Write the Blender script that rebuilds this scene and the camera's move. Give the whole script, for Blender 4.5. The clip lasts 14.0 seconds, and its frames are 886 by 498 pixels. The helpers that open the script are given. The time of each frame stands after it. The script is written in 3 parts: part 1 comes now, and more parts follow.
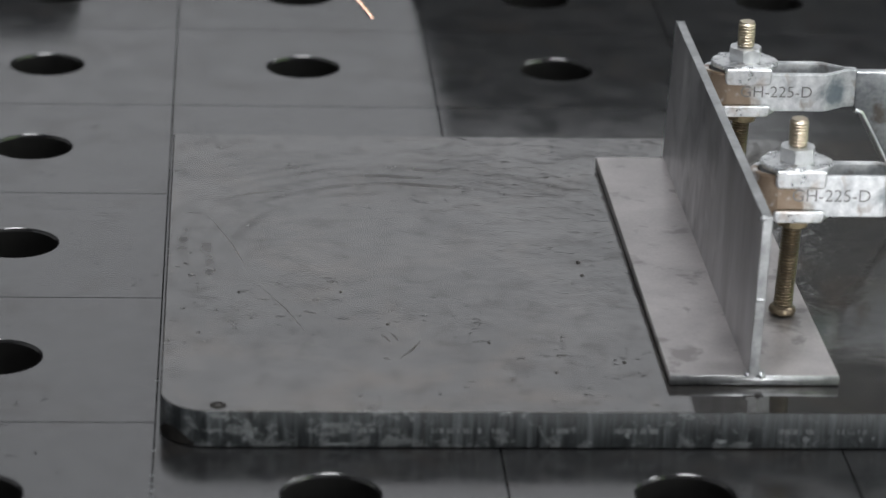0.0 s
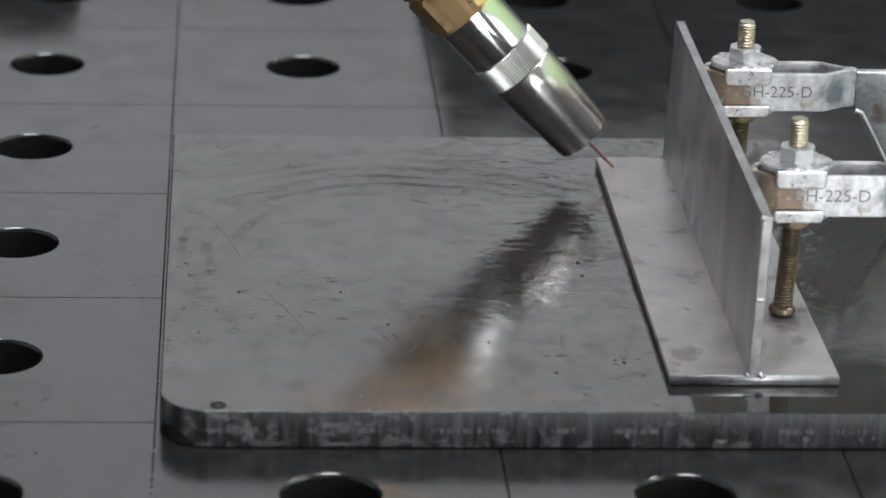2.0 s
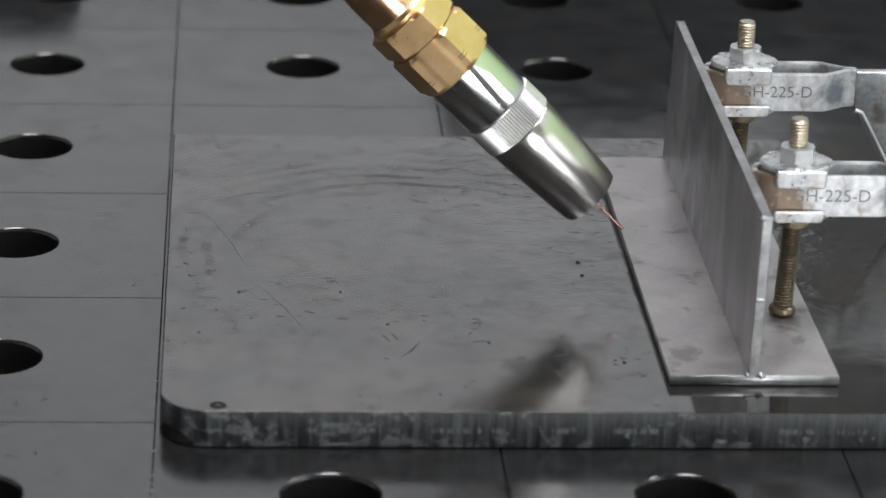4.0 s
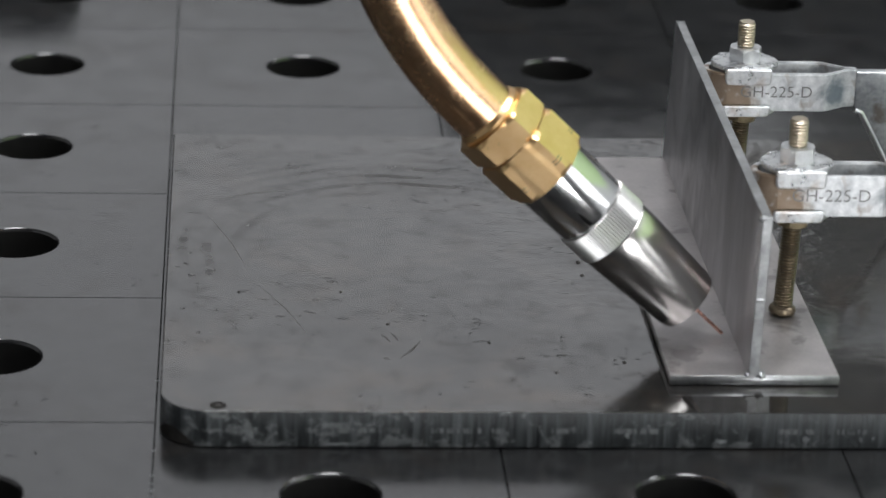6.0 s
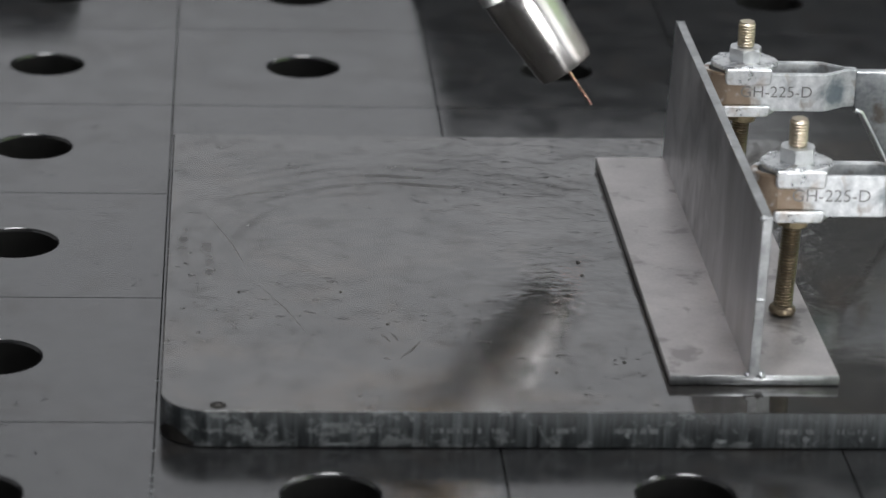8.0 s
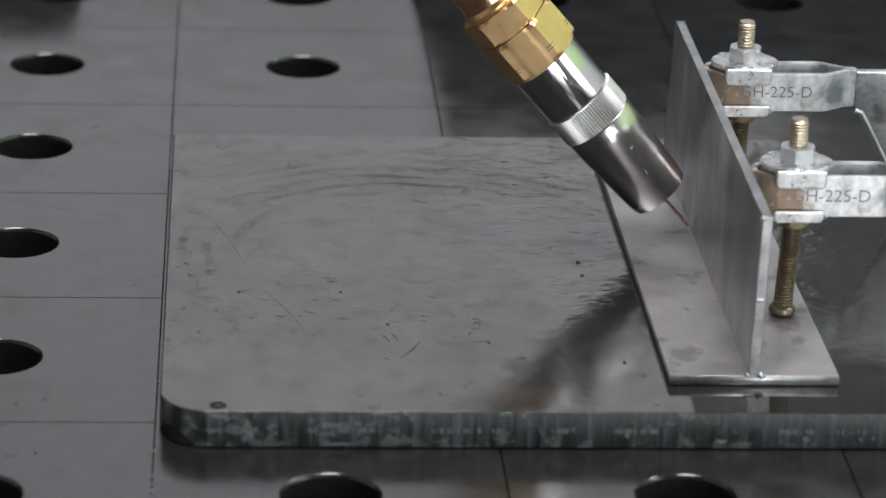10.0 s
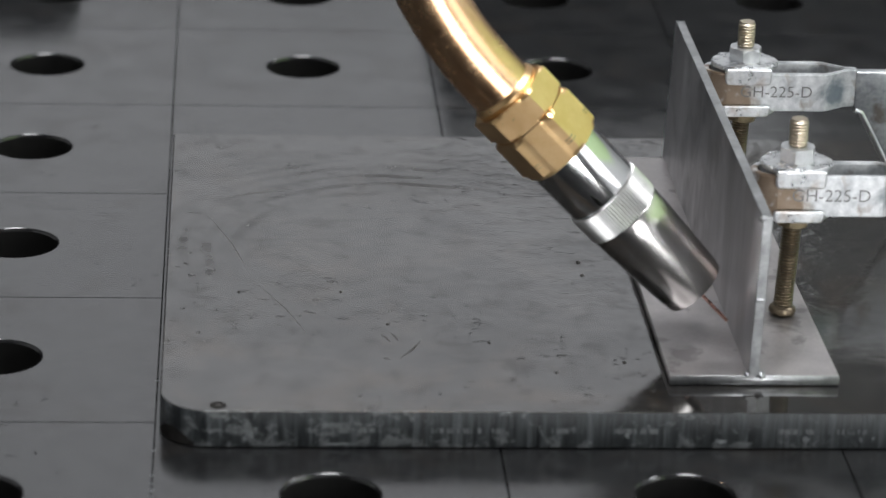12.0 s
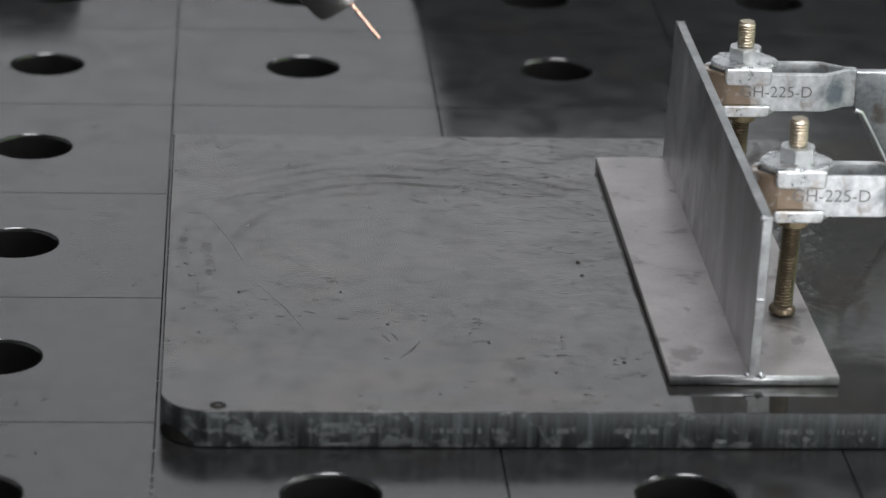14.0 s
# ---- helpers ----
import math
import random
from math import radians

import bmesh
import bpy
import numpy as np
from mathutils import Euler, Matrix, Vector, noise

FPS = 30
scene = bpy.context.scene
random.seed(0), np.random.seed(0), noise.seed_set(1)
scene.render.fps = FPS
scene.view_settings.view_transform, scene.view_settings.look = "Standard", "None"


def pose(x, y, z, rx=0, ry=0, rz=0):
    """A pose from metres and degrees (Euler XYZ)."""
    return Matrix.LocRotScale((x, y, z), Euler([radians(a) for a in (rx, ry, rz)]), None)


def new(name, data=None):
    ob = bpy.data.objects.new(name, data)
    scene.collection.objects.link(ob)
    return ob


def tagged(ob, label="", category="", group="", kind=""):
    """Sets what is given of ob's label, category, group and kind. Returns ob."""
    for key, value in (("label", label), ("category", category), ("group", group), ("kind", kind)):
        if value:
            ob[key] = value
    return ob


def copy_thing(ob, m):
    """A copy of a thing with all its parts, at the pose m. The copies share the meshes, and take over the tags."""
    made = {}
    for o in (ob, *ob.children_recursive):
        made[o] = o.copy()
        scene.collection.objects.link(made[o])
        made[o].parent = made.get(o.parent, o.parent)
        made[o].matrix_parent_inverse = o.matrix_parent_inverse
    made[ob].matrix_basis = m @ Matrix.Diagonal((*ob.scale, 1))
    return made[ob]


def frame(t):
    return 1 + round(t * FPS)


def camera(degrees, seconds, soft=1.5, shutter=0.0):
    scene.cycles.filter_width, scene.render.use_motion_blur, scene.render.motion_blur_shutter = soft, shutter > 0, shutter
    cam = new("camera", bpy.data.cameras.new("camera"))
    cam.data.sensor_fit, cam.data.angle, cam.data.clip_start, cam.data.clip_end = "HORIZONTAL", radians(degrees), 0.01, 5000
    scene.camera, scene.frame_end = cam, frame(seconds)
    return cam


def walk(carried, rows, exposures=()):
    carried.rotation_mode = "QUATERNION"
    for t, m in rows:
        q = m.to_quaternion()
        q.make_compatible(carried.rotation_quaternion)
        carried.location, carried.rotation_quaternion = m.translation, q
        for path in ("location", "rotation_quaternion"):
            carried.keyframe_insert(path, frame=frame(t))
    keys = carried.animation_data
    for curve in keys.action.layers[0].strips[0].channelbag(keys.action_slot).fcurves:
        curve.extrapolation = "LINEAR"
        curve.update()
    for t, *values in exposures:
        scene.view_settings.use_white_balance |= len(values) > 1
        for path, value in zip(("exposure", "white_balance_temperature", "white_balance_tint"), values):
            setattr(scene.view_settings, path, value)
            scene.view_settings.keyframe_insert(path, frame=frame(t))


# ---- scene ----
from math import sin, cos, pi

# ---------------------------------------------------------------- camera
cam = camera(15.2886, 14.0, soft=1.6)
# a long lens stopped down, focused on the middle of the tee
cam.data.dof.use_dof = True
cam.data.dof.focus_distance, cam.data.dof.aperture_fstop = 1.070, 16.0


def lens_pose():
    yaw, pitch, roll = 0.0701519614, 0.357018112, 0.0317375828
    fwd = Vector((sin(yaw) * cos(pitch), cos(yaw) * cos(pitch), -sin(pitch)))
    right = Vector((cos(yaw), -sin(yaw), 0.0))
    up = right.cross(fwd)
    r2 = right * cos(roll) + up * sin(roll)
    u2 = up * cos(roll) - right * sin(roll)
    m = Matrix((r2, u2, -fwd)).transposed().to_4x4()
    return Matrix.Translation((0.0201656, -0.8909146, 0.3880376)) @ m


walk(cam, [(0.0, lens_pose()), (14.0, lens_pose())], [(0.0, 0.00), (1.0, -0.02), (1.5, -0.06), (2.0, 0.06), (3.2, 0.06), (5.3, -0.12), (6.6, -0.10), (8.2, -0.04), (10.5, -0.02), (12.0, -0.04), (14.0, -0.07)])

# ---------------------------------------------------------------- world, lamps, exposure
world = bpy.data.worlds.new("hall_air")
world.use_nodes = True
world.node_tree.nodes["Background"].inputs[0].default_value = (0.5, 0.56, 0.62, 1)
world.node_tree.nodes["Background"].inputs[1].default_value = 0.05
scene.world = world
scene.view_settings.exposure = 0.0


def unseen_lamp(x, y, z, sx, sy, watts, colour):
    data = bpy.data.lights.new("unseen_lamp", "AREA")
    data.shape, data.size, data.size_y, data.energy, data.color = "RECTANGLE", sx, sy, watts, colour
    ob = new("unseen_lamp", data)
    ob.matrix_world = pose(x, y, z)
    return ob


COOL = (0.958, 0.972, 1.0)
# unseen lamps; the two at x 2.9 are added to brighten the green wall
for lx, ly, lsx, lsy, watts in ((0.1, 0.0, 1.2, 2.4, 176), (2.9, -1.2, 0.5, 2.8, 75), (2.9, 2.0, 0.5, 2.4, 65), (1.5, -2.5, 0.5, 1.8, 55)):
    unseen_lamp(lx, ly, 3.9, lsx, lsy, watts, COOL)
# daylight in the opening of the south glazed door
for x in (1.17, 2.13):
    south_light = unseen_lamp(x, -3.93, 0.11, 0.86, 1.84, 54, (0.98, 0.99, 1.0))
    south_light.name = "window_light"
    south_light.matrix_world = pose(x, -3.93, 0.11, 90, 0, 0)
# the east window
east_light = unseen_lamp(3.93, -2.4, 1.02, 1.4, 2.3, 24, (0.97, 0.98, 1.0))
east_light.name = "window_light"
east_light.matrix_world = pose(3.93, -2.4, 1.02, 0, 90, 0)
# and of the long north window
north_light = unseen_lamp(0.22, 4.93, 3.2, 1.62, 3.9, 16.3, (0.942, 0.958, 1.0))
north_light.name = "window_light"
north_light.matrix_world = pose(0.22, 4.93, 3.2, -90, 0, 0)


# ---------------------------------------------------------------- materials
def node(nt, kind, **values):
    n = nt.nodes.new(kind)
    for k, v in values.items():
        n.inputs[k].default_value = v
    return n


def surface(name, dark, light, metal, rough, scale, bump=0.1, fine=900.0, place="world", spots=0.0, spot_colour=(0.02, 0.02, 0.02), spot_scale=160.0, stretch=(1, 1, 1), ior=1.5, spot_cut=0.64, near=None, spot_soft=0.08, grainy=0.3, ragged_patch=None):
    """A worn surface: two tones in cloudy patches, fine grain, uneven gloss, and optional small spots."""
    m = bpy.data.materials.new(name)
    m.use_nodes = True
    nt = m.node_tree
    bsdf = nt.nodes["Principled BSDF"]
    bsdf.inputs["Metallic"].default_value = metal
    bsdf.inputs["IOR"].default_value = ior
    if place == "world":
        src = nt.nodes.new("ShaderNodeNewGeometry").outputs["Position"]
    else:
        src = nt.nodes.new("ShaderNodeTexCoord").outputs["Object"]
    plain = src
    mp = nt.nodes.new("ShaderNodeMapping")
    mp.inputs["Scale"].default_value = stretch
    nt.links.new(src, mp.inputs["Vector"])
    src = mp.outputs["Vector"]
    big = node(nt, "ShaderNodeTexNoise", Scale=scale, Detail=5.0, Roughness=0.6, Distortion=0.4)
    grain = node(nt, "ShaderNodeTexNoise", Scale=fine, Detail=3.0, Roughness=0.6)
    for n in (big, grain):
        nt.links.new(src, n.inputs["Vector"])
    both = nt.nodes.new("ShaderNodeMix")
    both.data_type = "FLOAT"
    both.inputs[0].default_value = grainy
    nt.links.new(big.outputs["Fac"], both.inputs[2])
    nt.links.new(grain.outputs["Fac"], both.inputs[3])
    ramp = nt.nodes.new("ShaderNodeValToRGB")
    ramp.color_ramp.elements[0].position, ramp.color_ramp.elements[0].color = 0.32, (*dark, 1)
    ramp.color_ramp.elements[1].position, ramp.color_ramp.elements[1].color = 0.68, (*light, 1)
    nt.links.new(both.outputs[0], ramp.inputs["Fac"])
    colour = ramp.outputs["Color"]
    if spots > 0:
        sp = node(nt, "ShaderNodeTexNoise", Scale=spot_scale, Detail=4.0, Roughness=0.55, Distortion=0.3)
        nt.links.new(plain, sp.inputs["Vector"])
        cut = node(nt, "ShaderNodeMapRange")
        cut.inputs["From Min"].default_value, cut.inputs["From Max"].default_value = spot_cut, spot_cut + spot_soft
        cut.inputs["To Max"].default_value = spots
        amount = sp.outputs["Fac"]
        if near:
            # stains and paler spots gather round one place of the thing
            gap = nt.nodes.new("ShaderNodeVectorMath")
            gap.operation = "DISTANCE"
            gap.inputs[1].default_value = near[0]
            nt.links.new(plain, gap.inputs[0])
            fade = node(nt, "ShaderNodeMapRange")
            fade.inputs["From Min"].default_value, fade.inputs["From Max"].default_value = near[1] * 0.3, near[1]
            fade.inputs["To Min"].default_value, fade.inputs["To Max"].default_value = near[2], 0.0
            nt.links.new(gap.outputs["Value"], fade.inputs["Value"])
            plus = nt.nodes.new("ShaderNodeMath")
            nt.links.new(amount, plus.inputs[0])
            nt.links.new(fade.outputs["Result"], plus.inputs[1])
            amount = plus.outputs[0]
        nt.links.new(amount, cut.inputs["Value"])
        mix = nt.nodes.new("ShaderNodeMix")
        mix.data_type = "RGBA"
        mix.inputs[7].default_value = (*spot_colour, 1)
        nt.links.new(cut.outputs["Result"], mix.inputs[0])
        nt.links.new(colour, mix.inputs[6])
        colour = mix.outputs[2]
    if ragged_patch:
        # one ragged patch of another colour: place, radius, colour
        gap = nt.nodes.new("ShaderNodeVectorMath")
        gap.operation = "DISTANCE"
        gap.inputs[1].default_value = ragged_patch[0]
        nt.links.new(plain, gap.inputs[0])
        ragged = nt.nodes.new("ShaderNodeMath")
        ragged.operation = "MULTIPLY_ADD"
        ragged.inputs[1].default_value = ragged_patch[1]
        nt.links.new(big.outputs["Fac"], ragged.inputs[0])
        nt.links.new(gap.outputs["Value"], ragged.inputs[2])
        rim = node(nt, "ShaderNodeMapRange")
        rim.inputs["From Min"].default_value, rim.inputs["From Max"].default_value = ragged_patch[1] * 1.6, ragged_patch[1]
        rim.inputs["To Max"].default_value = 0.85
        nt.links.new(ragged.outputs[0], rim.inputs["Value"])
        mix = nt.nodes.new("ShaderNodeMix")
        mix.data_type = "RGBA"
        mix.inputs[7].default_value = (*ragged_patch[2], 1)
        nt.links.new(rim.outputs["Result"], mix.inputs[0])
        nt.links.new(colour, mix.inputs[6])
        colour = mix.outputs[2]
    nt.links.new(colour, bsdf.inputs["Base Color"])
    gloss = node(nt, "ShaderNodeMapRange")
    gloss.inputs["From Min"].default_value, gloss.inputs["From Max"].default_value = 0.3, 0.7
    gloss.inputs["To Min"].default_value, gloss.inputs["To Max"].default_value = rough
    nt.links.new(both.outputs[0], gloss.inputs["Value"])
    nt.links.new(gloss.outputs["Result"], bsdf.inputs["Roughness"])
    if bump > 0:
        bp = node(nt, "ShaderNodeBump", Strength=bump, Distance=0.0002)
        nt.links.new(both.outputs[0], bp.inputs["Height"])
        nt.links.new(bp.outputs["Normal"], bsdf.inputs["Normal"])
    return m


class Kit:
    """A material under construction, with brief calls for the usual nodes."""

    def __init__(self, name, ior=1.5, metal=0.0):
        self.material = bpy.data.materials.new(name)
        self.material.use_nodes = True
        self.nt = self.material.node_tree
        self.link = self.nt.links.new
        self.bsdf = self.nt.nodes["Principled BSDF"]
        self.bsdf.inputs["IOR"].default_value = ior
        self.bsdf.inputs["Metallic"].default_value = metal
        self.pos = self.nt.nodes.new("ShaderNodeNewGeometry").outputs["Position"]
        sep = self.nt.nodes.new("ShaderNodeSeparateXYZ")
        self.link(self.pos, sep.inputs[0])
        self.x, self.y, self.z = sep.outputs

    def maths(self, op, a, b=None):
        n = self.nt.nodes.new("ShaderNodeMath")
        n.operation = op
        for k, v in enumerate((a, b)):
            if v is None:
                continue
            if isinstance(v, (int, float)):
                n.inputs[k].default_value = v
            else:
                self.link(v, n.inputs[k])
        return n.outputs[0]

    def add(self, a, b):
        return self.maths("ADD", a, b)

    def times(self, a, b):
        return self.maths("MULTIPLY", a, b)

    def less(self, a, b):
        return self.maths("SUBTRACT", a, b)

    def most(self, *values):
        out = values[0]
        for v in values[1:]:
            out = self.maths("MAXIMUM", out, v)
        return out

    def ramp(self, v, a, b, lo=0.0, hi=1.0):
        n = self.nt.nodes.new("ShaderNodeMapRange")
        n.interpolation_type = "SMOOTHSTEP"
        for k, x in (("From Min", a), ("From Max", b), ("To Min", lo), ("To Max", hi)):
            n.inputs[k].default_value = x
        self.link(v, n.inputs["Value"])
        return n.outputs[0]

    def cloud(self, scale, detail=4.0, rough=0.6, stretch=None, distort=0.3, turn=0.0):
        n = node(self.nt, "ShaderNodeTexNoise", Scale=scale, Detail=detail, Roughness=rough, Distortion=distort)
        v = self.pos
        if stretch or turn:
            mp = self.nt.nodes.new("ShaderNodeMapping")
            mp.inputs["Rotation"].default_value = (0, 0, radians(turn))
            mp.inputs["Scale"].default_value = stretch or (1, 1, 1)
            self.link(self.pos, mp.inputs["Vector"])
            v = mp.outputs[0]
        self.link(v, n.inputs["Vector"])
        return n.outputs["Fac"]

    def gap(self, place):
        n = self.nt.nodes.new("ShaderNodeVectorMath")
        n.operation = "DISTANCE"
        n.inputs[1].default_value = place
        self.link(self.pos, n.inputs[0])
        return n.outputs["Value"]

    def tones(self, v, *stops):
        n = self.nt.nodes.new("ShaderNodeValToRGB")
        while len(n.color_ramp.elements) < len(stops):
            n.color_ramp.elements.new(0.5)
        for e, (place, colour) in zip(n.color_ramp.elements, stops):
            e.position, e.color = place, (*colour, 1)
        self.link(v, n.inputs["Fac"])
        return n.outputs["Color"]

    def blend(self, amount, a, b):
        n = self.nt.nodes.new("ShaderNodeMix")
        n.data_type = "RGBA"
        self.link(amount, n.inputs[0])
        for k, v in ((6, a), (7, b)):
            if isinstance(v, tuple):
                n.inputs[k].default_value = (*v, 1)
            else:
                self.link(v, n.inputs[k])
        return n.outputs[2]

    def finish(self, colour, rough, shine=None, height=None, strength=0.8, distance=0.0003):
        self.link(colour, self.bsdf.inputs["Base Color"])
        self.link(rough, self.bsdf.inputs["Roughness"])
        if shine is not None:
            self.link(shine, self.bsdf.inputs["Specular IOR Level"])
        if height is not None:
            bp = node(self.nt, "ShaderNodeBump", Strength=strength, Distance=distance)
            self.link(height, bp.inputs["Height"])
            self.link(bp.outputs["Normal"], self.bsdf.inputs["Normal"])
        return self.material


def table_material():
    """Blackened steel: cloudy gloss, rusty and oily stains, nicks and short scratches."""
    k = Kit("blackened_table_steel", 1.72)
    wide = k.cloud(14.0, 4.0, 0.6)
    middle = k.cloud(60.0, 5.0, 0.65)
    grain = k.cloud(700.0, 2.0)
    rust = k.times(k.ramp(k.cloud(36.0, 5.0, 0.65, None, 0.6), 0.50, 0.72), 0.8)
    oil = k.ramp(k.cloud(24.0, 3.0, 0.6, (1.0, 0.8, 1.0), 0.8), 0.54, 0.70)
    nick = k.times(k.ramp(k.cloud(260.0, 3.0, 0.5, None, 0.8), 0.67, 0.74), k.ramp(wide, 0.40, 0.56))
    scratch = k.most(k.ramp(k.cloud(90.0, 2.0, 0.5, (0.14, 3.0, 1.0), 0.1, 24.0), 0.73, 0.77), k.ramp(k.cloud(90.0, 2.0, 0.5, (0.16, 3.2, 1.0), 0.1, -62.0), 0.73, 0.77))
    colour = k.tones(middle, (0.32, (0.0064, 0.0067, 0.0071)), (0.68, (0.0145, 0.0147, 0.0152)))
    colour = k.blend(rust, colour, (0.0130, 0.0114, 0.0104))
    colour = k.blend(k.times(scratch, 0.5), colour, (0.040, 0.040, 0.041))
    rough = k.add(k.ramp(middle, 0.3, 0.7, 0.11, 0.21), k.times(wide, 0.04))
    rough = k.add(k.less(rough, k.times(oil, 0.03)), k.times(rust, 0.05))
    dark = k.most(k.times(nick, 0.30), k.times(rust, 0.07), k.times(oil, 0.045))
    shine = k.less(k.ramp(middle, 0.3, 0.7, 0.41, 0.55), dark)
    height = k.less(k.add(k.times(middle, 0.16), k.times(grain, 0.04)), k.add(k.times(nick, 0.6), k.times(scratch, 0.25)))
    return k.finish(colour, rough, shine, height, 0.5, 0.0002)


def plate_material():
    """Mill scale polished by handling: smears in arcs, low dents, small pits, patches of gloss."""
    k = Kit("scuffed_mill_plate", 1.9)
    wide = k.cloud(13.0)
    middle = k.cloud(48.0, 5.0, 0.65)
    dents = k.cloud(95.0, 1.5, 0.4, (0.9, 1.0, 1.0), 0.5)
    crumbs = k.cloud(230.0, 3.0, 0.5, (0.8, 1.0, 1.0), 0.6)
    # wiping arcs round the middle of the plate
    far = k.add(k.gap((0.082, 0.112, TOP_Z)), k.times(k.less(wide, 0.5), 0.020))
    wave = k.maths("SINE", k.times(far, 760.0))
    wave = k.most(k.ramp(wave, -0.6, 1.0), k.ramp(k.maths("SINE", k.times(far, 2100.0)), 0.1, 1.0, 0.0, 0.5))
    band = k.times(k.ramp(far, 0.050, 0.070), k.ramp(far, 0.106, 0.084))
    arcs = k.times(k.times(wave, k.times(k.ramp(wide, 0.36, 0.56, 0.25, 1.0), k.ramp(k.cloud(75.0, 4.0, 0.6, (0.5, 1.0, 1.0), 0.6), 0.38, 0.60, 0.3, 1.0))), k.times(band, k.ramp(k.add(k.y, k.times(k.x, -0.35)), 0.070, 0.125)))
    side = k.ramp(k.x, 0.200, 0.212)
    # handled most beside the joint: glossier and more dented there
    worn = k.times(k.ramp(k.add(k.x, k.times(k.less(wide, 0.5), 0.12)), 0.070, 0.130), k.ramp(middle, 0.30, 0.55, 0.6, 1.0))
    dented = k.times(k.times(worn, k.less(1.0, k.times(side, 0.85))), k.ramp(k.y, 0.030, 0.080))
    pit = k.times(k.ramp(k.cloud(380.0, 2.0, 0.5, (0.8, 1.0, 1.0)), 0.66, 0.74), k.times(k.ramp(wide, 0.42, 0.60), k.less(1.0, k.times(side, 0.85))))
    blot = k.ramp(k.cloud(110.0, 4.0, 0.6, None, 0.5), 0.46, 0.74)
    rust = k.ramp(k.cloud(30.0, 5.0, 0.65, None, 0.6), 0.46, 0.74)
    dirt = k.most(k.times(pit, 0.50), k.times(blot, k.times(k.add(0.34, k.times(worn, 0.22)), k.less(1.0, k.times(side, 0.5)))), k.times(arcs, 0.80))
    colour = k.tones(middle, (0.3, (0.0100, 0.0098, 0.0097)), (0.7, (0.0225, 0.0212, 0.0198)))
    colour = k.blend(k.times(rust, k.ramp(k.y, 0.15, 0.0, 0.45, 0.9)), colour, (0.036, 0.0268, 0.0192))
    colour = k.blend(dirt, colour, (0.015, 0.0130, 0.0115))
    rough = k.add(k.ramp(wide, 0.3, 0.7, 0.10, 0.18), k.add(k.times(dirt, 0.26), k.times(middle, 0.07)))
    # an oily, mirror-like patch in front of the tee
    oil = k.ramp(k.add(k.gap((0.182, -0.004, TOP_Z)), k.times(k.less(middle, 0.5), 0.03)), 0.046, 0.022)
    rough = k.times(rough, k.less(1.0, k.times(oil, 0.58)))
    rough = k.times(rough, k.less(1.0, k.times(worn, 0.36)))
    shine = k.less(k.ramp(middle, 0.3, 0.7, 0.42, 0.55), k.times(dirt, 0.32))
    relief = k.add(k.times(dents, k.add(0.10, k.add(k.times(dented, 0.75), k.times(side, 0.28)))), k.times(crumbs, k.add(0.09, k.add(k.times(dented, 0.48), k.times(side, 0.08)))))
    height = k.less(relief, k.times(pit, 0.28))
    height = k.times(height, k.less(1.0, k.times(oil, 0.88)))
    return k.finish(colour, rough, shine, height, 0.8, 0.00045)


def edge_material():
    """The flame cut side of the plate: fine upright drag lines, pale scale in ragged patches, a broken pale row."""
    k = Kit("flame_cut_edge", 1.5, 0.15)
    lines = k.cloud(520.0, 3.0, 0.6, (1.0, 1.0, 0.07), 0.1)
    coarse = k.cloud(250.0, 3.0, 0.6, (1.0, 1.0, 0.22), 0.2)
    patch = k.cloud(230.0, 5.0, 0.65, (0.75, 1.0, 1.0), 0.4)
    speck = k.cloud(620.0, 3.0, 0.6)
    start = k.ramp(k.x, 0.125, 0.050)
    low = k.ramp(k.z, 0.0045, 0.0005)
    pale = k.ramp(k.add(patch, k.add(k.times(start, 0.07), k.times(low, 0.05))), 0.57, 0.68)
    row = k.times(k.ramp(k.maths("ABSOLUTE", k.less(k.z, 0.0056)), 0.0010, 0.0006), k.times(k.ramp(k.cloud(900.0, 2.0, 0.5, (1.0, 1.0, 0.2)), 0.42, 0.58), k.ramp(k.cloud(60.0, 2.0, 0.5, (1.0, 0.0, 0.0)), 0.47, 0.56)))
    scale = k.times(k.most(k.times(pale, 0.62), k.times(row, 0.75)), k.ramp(speck, 0.30, 0.55, 0.45, 1.0))
    tone = k.add(k.times(lines, 0.72), k.times(coarse, 0.28))
    colour = k.tones(tone, (0.34, (0.0075, 0.0092, 0.0102)), (0.50, (0.026, 0.0300, 0.0322)), (0.66, (0.070, 0.077, 0.081)))
    colour = k.blend(scale, colour, (0.155, 0.163, 0.167))
    rough = k.ramp(tone, 0.3, 0.7, 0.36, 0.58)
    height = k.add(k.times(lines, 0.8), k.times(pale, 0.25))
    return k.finish(colour, rough, None, height, 0.9, 0.0003)


